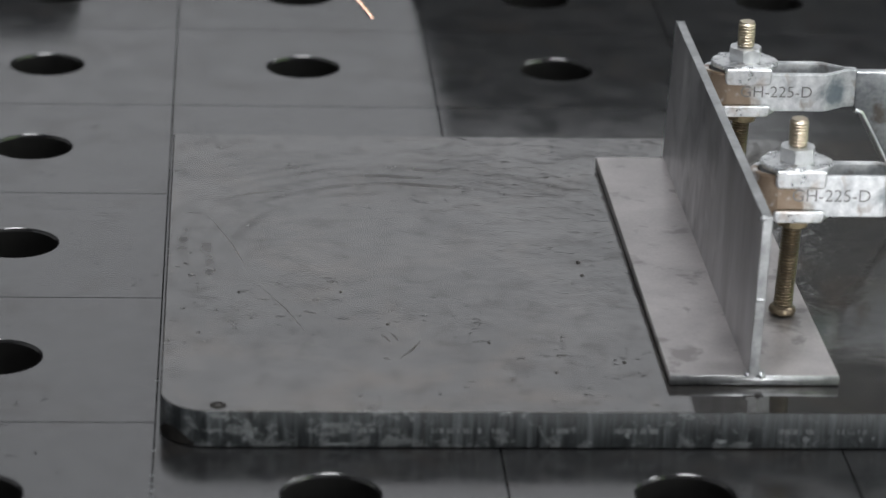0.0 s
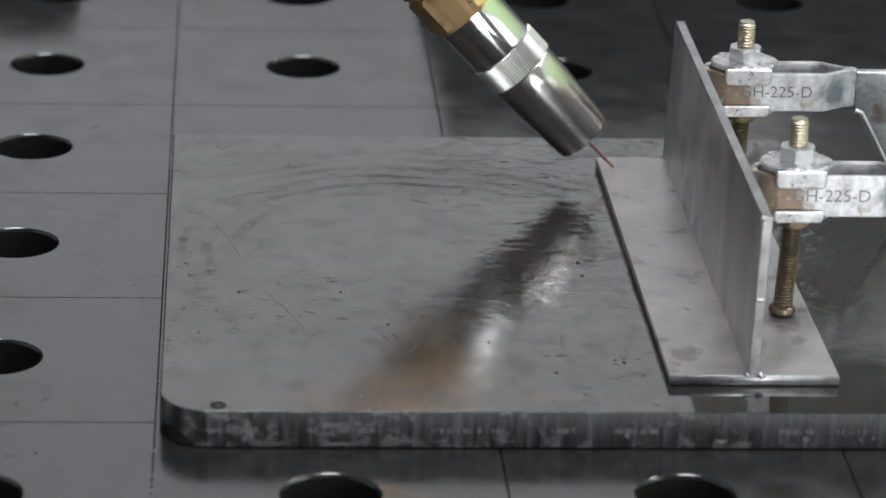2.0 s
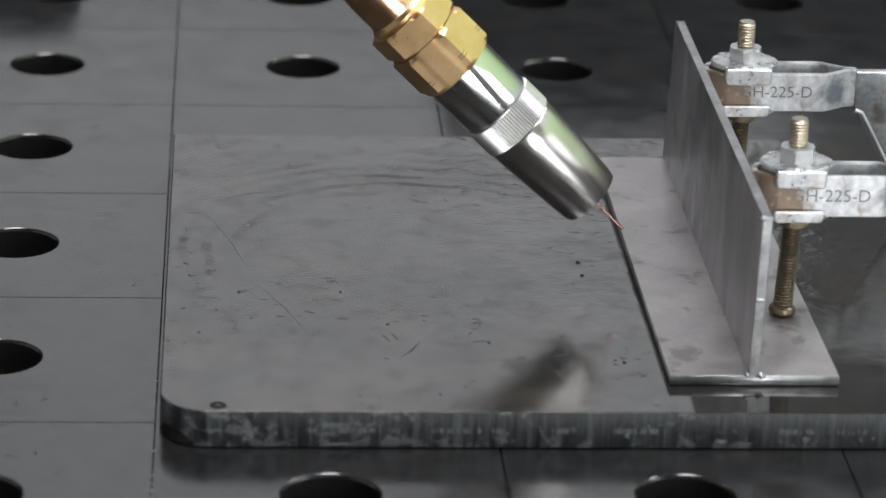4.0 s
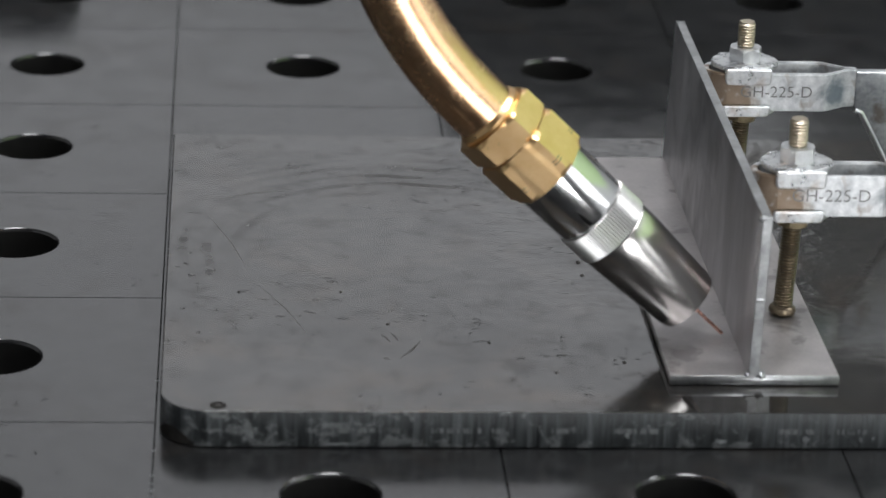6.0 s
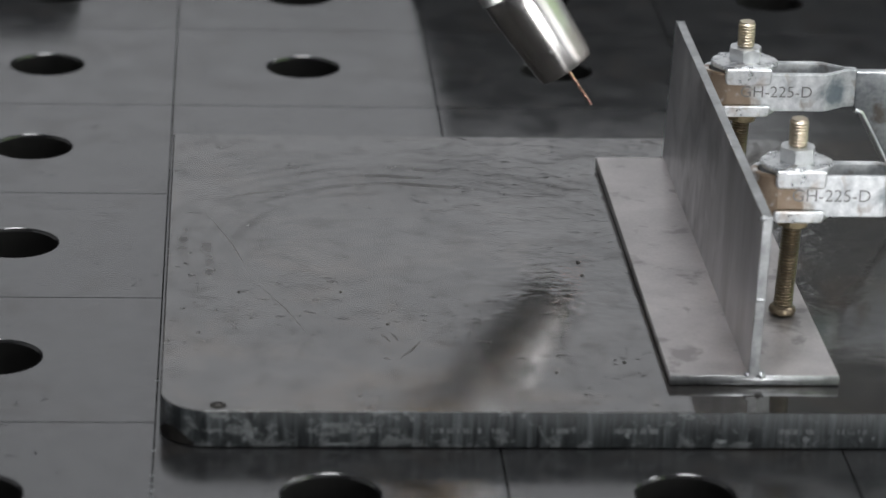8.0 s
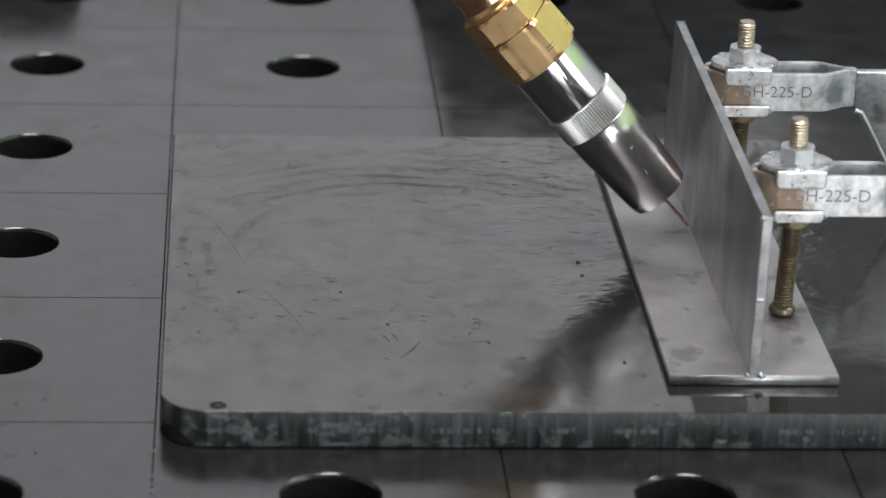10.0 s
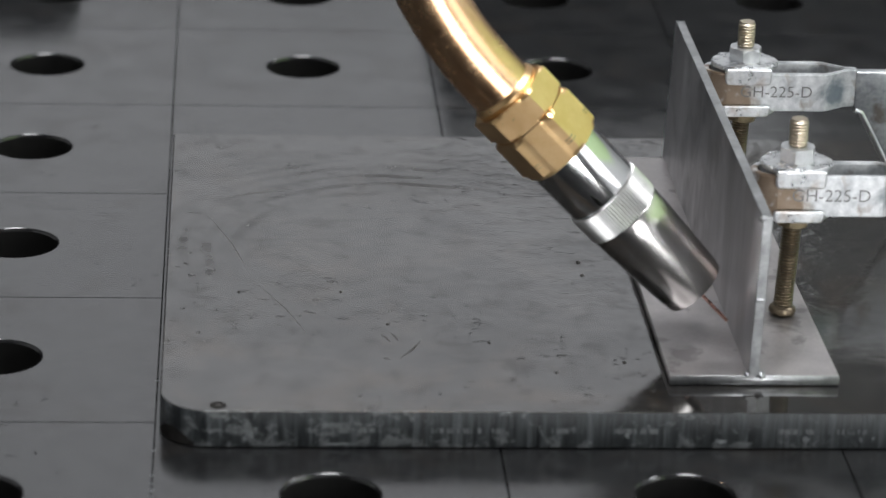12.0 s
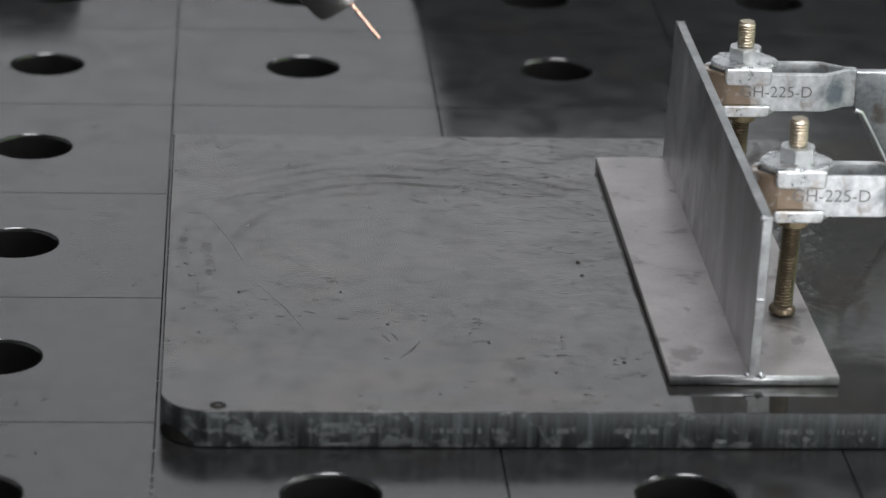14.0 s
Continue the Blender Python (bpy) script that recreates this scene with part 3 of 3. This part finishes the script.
    for a, b in zip(rows, rows[1:]):
        for k in range(4):
            bm.faces.new((a[k], a[(k + 1) % 4], b[(k + 1) % 4], b[k]))
    bm.faces.new(rows[0])
    bm.faces.new(rows[-1])
    part("undercut_shade", bm, SOOT_SHADE, plate, "dark strip for the shade below the flame cut corner")
    return plate


# ---------------------------------------------------------------- tee joint of two thin sheets
def build_tee():
    tee = thing("tee_joint", "tee of two thin mild steel sheets tacked together on the plate", "steel workpiece")
    base = part("base_sheet", prism([(0.1512, 0.0021), (0.2017, 0.0021), (0.1998, 0.2005), (0.1496, 0.2005)], TOP + 0.0003, 0.0148, "z", 0.0002, 1), MILD, tee, "flat grey mild steel base sheet")
    base.data.materials.append(CUT)
    for p in base.data.polygons:
        if p.normal.y < -0.7:
            p.material_index = 1
    # the upright stands a little askew on the base and leans outwards
    bm = bmesh.new()
    ends = []
    for y, foot, head in ((0.0018, 0.1745, 0.1757), (0.2015, 0.1733, 0.1753)):
        ends.append([bm.verts.new((x, y, z)) for x, z in ((foot, 0.0148), (foot + 0.003, 0.0148), (head + 0.003, 0.0646), (head, 0.0646))])
    for i in range(4):
        bm.faces.new((ends[0][i], ends[0][(i + 1) % 4], ends[1][(i + 1) % 4], ends[1][i]))
    bm.faces.new(ends[0])
    bm.faces.new(ends[1])
    bmesh.ops.recalc_face_normals(bm, faces=bm.faces)
    bmesh.ops.bevel(bm, geom=[e for e in bm.edges if min(v.co.z for v in e.verts) > 0.03 or abs(e.verts[0].co.z - e.verts[1].co.z) > 0.01], offset=0.00018, segments=1, affect="EDGES")
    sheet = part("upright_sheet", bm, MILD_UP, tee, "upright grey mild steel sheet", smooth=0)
    sheet.data.materials.append(CUT)
    for p in sheet.data.polygons:
        if p.normal.y < -0.4 or p.normal.z > 0.4:
            p.material_index = 1
    for name, x, y, z, rx, ry, rz, label in (("tack_weld", 0.1782, 0.0034, 0.0149, 0.0015, 0.0028, 0.0010, "small silvery tack weld at the corner"), ("tack_weld", 0.1742, 0.0028, 0.0151, 0.0009, 0.0015, 0.0008, "small silvery tack weld at the corner"), ("weld_bead", 0.1766, 0.0021, 0.0388, 0.0018, 0.0007, 0.0007, "small silvery bead on the sheet's edge"), ("edge_burr", 0.1757, 0.0020, 0.0642, 0.0012, 0.0006, 0.0010, "bright burr on the upper corner")):
        bm = bmesh.new()
        bmesh.ops.create_icosphere(bm, subdivisions=3, radius=1.0)
        for v in bm.verts:
            k = 1 + 0.22 * noise.noise(v.co * 2.3 + Vector((x * 900, 0, z * 700)))
            v.co = Vector((x + v.co.x * rx * k, y + v.co.y * ry * k, z + v.co.z * rz * k))
        part(name, bm, CUT, tee, label, smooth=80)
    return tee


# ---------------------------------------------------------------- toggle clamps
def build_clamp():
    c = thing("toggle_clamp", "zinc plated steel toggle clamp with a threaded spindle pressing the sheet", "toggle clamp", "clamps on the tee joint")
    # all heights from the table; the spindle stands at the origin
    part("spindle_foot", lathe([(0, 0.0149), (0.0030, 0.0149), (0.0041, 0.0156), (0.0043, 0.0164), (0.0040, 0.0174), (0.0030, 0.0180), (0, 0.0180)], 32), DARK_BOLT, c, "rounded bronze coloured bolt head")
    part("spindle", thread(0.0030, 0.0178, 0.0448, 0.00100), DARK_BOLT, c, "dark bronze threaded spindle")
    part("lower_nut", hexagon(0.0054, 0.0446, 0.0480, turn=0.2), BRONZE, c, "brass coloured hexagon nut", smooth=0)
    part("upper_nut", hexagon(0.0058, 0.0652, 0.0698, turn=0.25, chamfer=0.0008), ZINC_CLEAN, c, "bright zinc hexagon nut", smooth=0)
    part("spindle_end", thread(0.0029, 0.0698, 0.0786, 0.0010), YELLOW_ZINC, c, "pale gold threaded bolt end")
    # flanged washers above and below the bar
    for name, z0, z1, lip0, lip1 in (("upper_washer", 0.0627, 0.0646, 0.0592, 0.0648), ("lower_washer", 0.0480, 0.0496, 0.0482, 0.0520)):
        out = [(0.0112 * cos(2 * pi * i / 32), 0.0098 * sin(2 * pi * i / 32)) for i in range(32)]
        out = [(x, max(-0.0088, min(0.0088, y))) for x, y in out]
        w = part(name, prism(out, z0 + (0.0006 if z0 > 0.05 else 0), z1 + (0.0006 if z0 > 0.05 else 0), "z", 0.0006), ZINC, c, "zinc plated flanged washer")
        for side in (-1, 1):
            ya, yb = sorted((side * 0.0082, side * 0.0100))
            lip = []
            for cx, cz, a0 in ((-0.0060, lip0 + 0.0016, 180), (0.0062, lip0 + 0.0016, 270), (0.0070, lip1 - 0.0010, 0), (-0.0068, lip1 - 0.0010, 90)):
                r = 0.0016 if a0 >= 180 else 0.0010
                lip += [(cx + r * cos(radians(a0 + 18 * k)), cz + r * sin(radians(a0 + 18 * k))) for k in range(6)]
            part("flange", prism(lip, ya, yb, "y", 0.0006, 3), ZINC, w)
    # bar bent into a loop round the spindle, pinched together towards the pivot
    half, thick = 0.0076, 0.0021
    outer, inner = [], []
    path = []
    for i in range(17):
        a = pi / 2 + pi * i / 16
        path.append((-0.0064 + half * cos(a), half * sin(a), cos(a), sin(a)))
    line = [(0.038, 0.0014), (0.034, 0.0022), (0.0275, half - 0.0006), (0.026, half)]
    for x, y in line:
        outer.append((x, y))
        inner.append((x, max(y - thick, 0.0002)))
    for x, y, nx, ny in path:
        outer.append((x, y))
        inner.append((x - nx * thick, y - ny * thick))
    for x, y in line[::-1]:
        outer.append((x, -y))
        inner.append((x, min(-y + thick, -0.0002)))
    bm = bmesh.new()
    z0, z1 = 0.0496, 0.0626
    rows = [[bm.verts.new((x, y, z)) for x, y in pts] for pts, z in ((outer, z0), (outer, z1), (inner, z1), (inner, z0))]
    for a, b in zip(rows, rows[1:] + rows[:1]):
        for i in range(len(a) - 1):
            bm.faces.new((a[i], a[i + 1], b[i + 1], b[i]))
    for e in (0, -1):
        bm.faces.new([r[e] for r in rows])
    bmesh.ops.recalc_face_normals(bm, faces=bm.faces)
    bmesh.ops.bevel(bm, geom=[e for e in bm.edges if abs(e.verts[0].co.z - e.verts[1].co.z) < 1e-6 and e.calc_face_angle(0) > 1.2], offset=0.0004, segments=2, affect="EDGES")
    arm = part("clamp_arm", bm, ZINC_ARM, c, "worn zinc plated arm bent from flat bar")
    # flat letters; the stamping's shade is put into their grey
    cu = bpy.data.curves.new("stamped_number", "FONT")
    cu.body, cu.size, cu.extrude, cu.offset = "GH-225-D", 0.0056, 0.00004, -0.00004
    cu.align_x, cu.align_y = "CENTER", "CENTER"
    cu.materials.append(STAMP_SHADE)
    t = new("stamped_number", cu)
    t.matrix_world = pose(0.0100, -half - 0.00002, 0.0562, 90, 0, 0)
    t.parent = arm
    t["label"] = "stamped model number"
    # lever plate with the pivots, down to the foot flange
    out = [(0.0375, 0.0490), (0.0375, 0.0620), (0.085, 0.0620), (0.098, 0.052), (0.102, 0.034), (0.098, 0.0135), (0.058, 0.0135), (0.0495, 0.031), (0.0400, 0.0480)]
    part("lever_plate", prism(out, -0.0022, 0.0022, "y", 0.0011, 3), LEVER, c, "dull zinc plated lever and pivot plate")
    bm = bmesh.new()
    run = [(0.0380, 0.0486), (0.0402, 0.0478), (0.0448, 0.0396), (0.0495, 0.0310), (0.0540, 0.0220), (0.0575, 0.0142)]
    rings = []
    for i, (x, z) in enumerate(run):
        ahead, behind = run[min(i + 1, len(run) - 1)], run[max(i - 1, 0)]
        d = Vector((ahead[0] - behind[0], 0, ahead[1] - behind[1])).normalized()
        v = d.cross(Vector((0, 1, 0)))
        rings.append([bm.verts.new(Vector((x, 0, z)) + Vector((0, 0.0030, 0)) * cos(2 * pi * k / 16) + v * 0.0011 * sin(2 * pi * k / 16)) for k in range(16)])
    for a, b in zip(rings, rings[1:]):
        for k in range(16):
            bm.faces.new((a[k], a[(k + 1) % 16], b[(k + 1) % 16], b[k]))
    bm.faces.new(rings[0])
    bm.faces.new(rings[-1])
    part("lever_rim", bm, ZINC_CLEAN, c, "bright rounded rim of the lever plate", smooth=60)
    part("foot_flange", box(0.056, 0.104, -0.016, 0.016, TOP + 0.0002, 0.0137, 0.0005), ZINC, c, "zinc plated foot flange")
    for x, z in ((0.066, 0.045), (0.088, 0.028)):
        p = part("rivet", lathe([(0, -0.0042), (0.0035, -0.0038), (0.0035, 0.0038), (0, 0.0042)], 20), ZINC_CLEAN, c)
        p.matrix_local = pose(x, 0, z, 90, 0, 0)
    # the spindle leans a little in its slot
    for o in c.children:
        if o.name.split(".")[0] in ("spindle_foot", "spindle", "lower_nut"):
            o.matrix_local = pose(0, 0, 0.046) @ pose(0, 0, 0, 0, 2.6, 0) @ pose(0, 0, -0.046)
    c.location = (0.1936, 0.0520, 0)
    return c


# ---------------------------------------------------------------- welding torch
def build_torch():
    """The torch stands on its wire tip; its axis is local z, and the neck bends towards local x."""
    t = thing("welding_torch", "robot welding torch with chrome nozzle, brass nut and copper neck", "welding torch")
    part("wire", lathe([(0, 0), (0.0004, 0.0), (0.00055, 0.0002), (0.00055, 0.030), (0, 0.030)], 16), WIRE, t, "bare copper coated welding wire")
    part("contact_tip", lathe([(0, 0.0185), (0.0028, 0.0185), (0.0032, 0.020), (0.0032, 0.045), (0, 0.045)], 24), COPPER, t, "copper contact tip inside the nozzle")
    part("nozzle", lathe([(0.0083, 0.040), (0.0083, 0.0160), (0.0086, 0.01545), (0.0094, 0.0154), (0.0100, 0.0157), (0.0105, 0.018), (0.0120, 0.0420), (0.0121, 0.0480), (0.0119, 0.0485), (0.0100, 0.0486)], 64), NOZZLE, t, "tapered chrome gas nozzle with heat tint")
    # a trail of fine spatter stuck to the nozzle's side
    rnd = random.Random(5)
    for i in range(16):
        z = 0.0245 + 0.0135 * rnd.random()
        a = radians(-84 + 900 * (z - 0.0245) + rnd.uniform(-5, 5))
        r, out = rnd.uniform(0.00014, 0.00030), 0.01048 + (z - 0.018) * 0.0625
        bead = part("spatter_bead", lathe([(0, r * 0.6), (r * 0.7, r * 0.4), (r, -0.00005)], 9), CUT, t, "tiny pale spatter bead", smooth=60)
        bead.matrix_local = Matrix.Translation((out * cos(a), out * sin(a), z)) @ Vector((cos(a), sin(a), 0)).to_track_quat("Z", "Y").to_matrix().to_4x4()
    part("nozzle_bore", lathe([(0.0082, 0.0163), (0.0080, 0.0163), (0.0080, 0.0399), (0.0082, 0.0399)], 40), SOOT_SHADE, t, "sooty inside of the nozzle")
    part("nozzle_plug", lathe([(0, 0.0400), (0.0084, 0.0400), (0.0084, 0.042), (0, 0.042)], 24), BLACK, t, "dark inner end of the nozzle")
    n = 160

    def ridge(i, j):
        return 0.00021 * (1 if i % 2 else -1) if 1 <= j <= 4 else 0.0

    part("knurled_ring", lathe([(0.0105, 0.0486), (0.0119, 0.0486), (0.0123, 0.0489), (0.0123, 0.0581), (0.0119, 0.0584), (0.0105, 0.0586)], n, wave=ridge), KNURL, t, "knurled steel grip ring", smooth=15)
    part("barrel", lathe([(0.0100, 0.0584), (0.0117, 0.0586), (0.0119, 0.0594), (0.0120, 0.0764), (0.0100, 0.0766)], 64), CHROME, t, "polished chrome barrel")
    part("front_nut", hexagon(0.0141, 0.0765, 0.0916, turn=0.977, chamfer=0.0014), BRASS, t, "machined brass hexagon nut", smooth=9)
    for i in range(6):
        a = 0.982 + i * pi / 3
        e, f = Vector((cos(a), sin(a))), Vector((-sin(a), cos(a)))
        kite = [e * 0.01413, e * 0.01318 + f * 0.00165, e * 0.0122, e * 0.01318 - f * 0.00165]
        for z in (0.0808, 0.0819):
            part("notch", prism([(p.x, p.y) for p in kite], z, z + 0.00028), BRONZE, t, "fine dark notch across the nut's corner")
    part("rear_nut", hexagon(0.0137, 0.0918, 0.1010, turn=1.0, chamfer=0.0009), BRASS, t, "machined brass hexagon nut", smooth=9)
    part("collar", lathe([(0, 0.1002), (0.0108, 0.1007), (0.0110, 0.1023), (0.0100, 0.1037), (0, 0.1037)], 40), BRASS, t, "turned brass collar")
    # the neck: short straight, a wide bend, then straight up out of sight
    pts = [Vector((0, 0, 0.1015)), Vector((0, 0, 0.108))]
    rad, turn = 0.120, radians(46)
    for i in range(1, 25):
        a = turn * i / 24
        pts.append(Vector((rad * (1 - cos(a)), 0, 0.108 + rad * sin(a))))
    end = Vector((sin(turn), 0, cos(turn)))
    pts.append(pts[-1] + end * 0.14)
    bm = bmesh.new()
    rings = []
    m = 40
    for i, p in enumerate(pts):
        d = (pts[min(i + 1, len(pts) - 1)] - pts[max(i - 1, 0)]).normalized()
        u = Vector((0, 1, 0))
        v = d.cross(u)
        rings.append([bm.verts.new(p + (u * cos(2 * pi * k / m) + v * sin(2 * pi * k / m)) * 0.0099) for k in range(m)])
    for a, b in zip(rings, rings[1:]):
        for k in range(m):
            bm.faces.new((a[k], a[(k + 1) % m], b[(k + 1) % m], b[k]))
    bm.faces.new(rings[0])
    bm.faces.new(rings[-1])
    part("neck", bm, COPPER, t, "bent copper coloured torch neck", smooth=50)
    return t


def torch_pose(x, y, z, down, side):
    """Tip at x, y, z; the wire points down by that many degrees and sideways towards +y."""
    e, b = radians(down), radians(side)
    d = Vector((cos(e) * cos(b), sin(b), -sin(e) * cos(b)))
    back = -d
    # the neck bends in the upright plane that holds the axis
    bend = (Vector((0, 0, 1)) - back * back.z).normalized()
    m = Matrix((bend, back.cross(bend), back)).transposed().to_4x4()
    return Matrix.Translation((x, y, z)) @ m


build_table()
build_work_plate()
build_tee()
near_clamp = build_clamp()
copy_thing(near_clamp, pose(0.1926, 0.1550, 0))
torch = build_torch()

# a dark fixture standing farther back on the table, known from its mirror image in the table top
fixture = thing("fixture_block", "dark painted cast iron fixture block standing on the table", "fixture block")
part("block_body", prism([(0.096, 0.0003), (0.45, 0.0003), (0.45, 0.052), (0.250, 0.056), (0.228, 0.080), (0.119, 0.080)], 0.485, 0.60, "y", 0.003, 3), FIXTURE, fixture)
low = thing("fixture_bar", "low dark painted cast iron bar lying on the table", "fixture bar")
part("bar_body", box(-0.24, -0.044, 0.478, 0.52, 0.0003, 0.033, 0.010, 4), FIXTURE, low)
part("bar_boss", lathe([(0, 0.0331), (0.012, 0.0331), (0.012, 0.035), (0.009, 0.0375), (0, 0.0375)], 24, -0.15, 0.50), FIXTURE, low)
part("block_lug", box(0.43, 0.52, 0.50, 0.58, 0.0004, 0.020, 0.003), FIXTURE, fixture)


def motions():
    rows = [
        (0.00, 0.0623, 0.0300, 0.1150, 51.0, -1.5),
        (0.12, 0.0528, 0.0500, 0.1286, 54.0, -2.0),
        (0.35, 0.0639, 0.1200, 0.1223, 57.0, -2.0),
        (0.60, 0.0921, 0.1780, 0.0756, 62.0, 0.0),
        (0.70, 0.1047, 0.1810, 0.0597, 60.0, 0.0),
        (0.80, 0.1217, 0.1815, 0.0399, 54.0, 0.0),
        (0.90, 0.1290, 0.1820, 0.0315, 51.0, -1.0),
        (1.00, 0.1355, 0.1815, 0.0257, 49.2, -1.5),
        (1.10, 0.1411, 0.1812, 0.0212, 47.8, -2.5),
        (1.25, 0.1470, 0.1845, 0.0165, 47.0, -1.2),
        (1.50, 0.1487, 0.1864, 0.0158, 46.8, -0.9),
        (2.50, 0.1630, 0.1859, 0.0158, 46.1, -2.4),
        (3.10, 0.1712, 0.1860, 0.0156, 45.7, -3.0),
        (3.20, 0.1722, 0.1860, 0.0156, 45.7, -3.0),
        (3.35, 0.1724, 0.1860, 0.0157, 45.7, -2.9),
        (3.55, 0.1520, 0.1800, 0.0220, 45.5, -1.8),
        (3.95, 0.1460, 0.1050, 0.0300, 44.6, 0.5),
        (4.35, 0.1480, 0.0360, 0.0170, 43.8, 2.0),
        (5.30, 0.1611, 0.0328, 0.0158, 43.6, 2.2),
        (5.50, 0.1638, 0.0328, 0.0158, 43.6, 2.2),
        (6.00, 0.1709, 0.0330, 0.0158, 43.6, 2.3),
        (6.30, 0.1733, 0.0331, 0.0159, 43.7, 2.2),
        (6.40, 0.1560, 0.0370, 0.0192, 44.4, 1.6),
        (6.50, 0.1439, 0.0422, 0.0221, 45.9, 1.3),
        (6.60, 0.1096, 0.0640, 0.0412, 54.2, 0.5),
        (6.70, 0.0905, 0.0970, 0.0551, 61.0, 0.0),
        (6.80, 0.0728, 0.1350, 0.0780, 63.0, -2.0),
        (7.05, 0.0922, 0.1600, 0.0949, 62.5, -2.5),
        (7.30, 0.1058, 0.1760, 0.0740, 62.0, -3.0),
        (7.40, 0.1115, 0.1780, 0.0687, 61.6, -3.0),
        (7.60, 0.1232, 0.1805, 0.0591, 60.2, -3.1),
        (7.80, 0.1338, 0.1800, 0.0497, 57.8, -5.0),
        (8.00, 0.1446, 0.1792, 0.0411, 55.0, -6.5),
        (8.20, 0.1546, 0.1797, 0.0325, 52.2, -5.4),
        (8.45, 0.1665, 0.1830, 0.0230, 50.4, -3.0),
        (8.70, 0.1717, 0.1850, 0.0175, 49.2, -1.0),
        (8.85, 0.1721, 0.1840, 0.0174, 49.0, -0.6),
        (9.40, 0.1722, 0.1560, 0.0174, 48.8, 0.0),
        (10.50, 0.1724, 0.0996, 0.0174, 48.3, 0.4),
        (11.00, 0.1727, 0.0740, 0.0174, 47.7, 1.1),
        (11.50, 0.1733, 0.0485, 0.0177, 46.9, 1.3),
        (11.75, 0.1736, 0.0378, 0.0171, 46.1, 1.3),
        (11.95, 0.1737, 0.0373, 0.0173, 45.9, 1.3),
        (12.10, 0.1680, 0.0362, 0.0229, 46.4, 1.1),
        (12.20, 0.1592, 0.0330, 0.0307, 47.1, 0.8),
        (12.30, 0.1516, 0.0290, 0.0381, 47.8, 0.5),
        (12.40, 0.1430, 0.0262, 0.0447, 48.3, 0.3),
        (12.60, 0.1280, 0.0258, 0.0569, 49.2, 0.4),
        (12.80, 0.1136, 0.0252, 0.0690, 50.1, 0.3),
        (13.00, 0.0982, 0.0250, 0.0828, 50.7, -0.2),
        (13.20, 0.0851, 0.0290, 0.0909, 50.6, 0.4),
        (13.50, 0.0643, 0.0300, 0.1091, 51.0, 0.0),
        (14.00, 0.0643, 0.0300, 0.1091, 51.0, 0.0),
    ]
    walk(torch, [(t, torch_pose(*p)) for t, *p in rows])


motions()
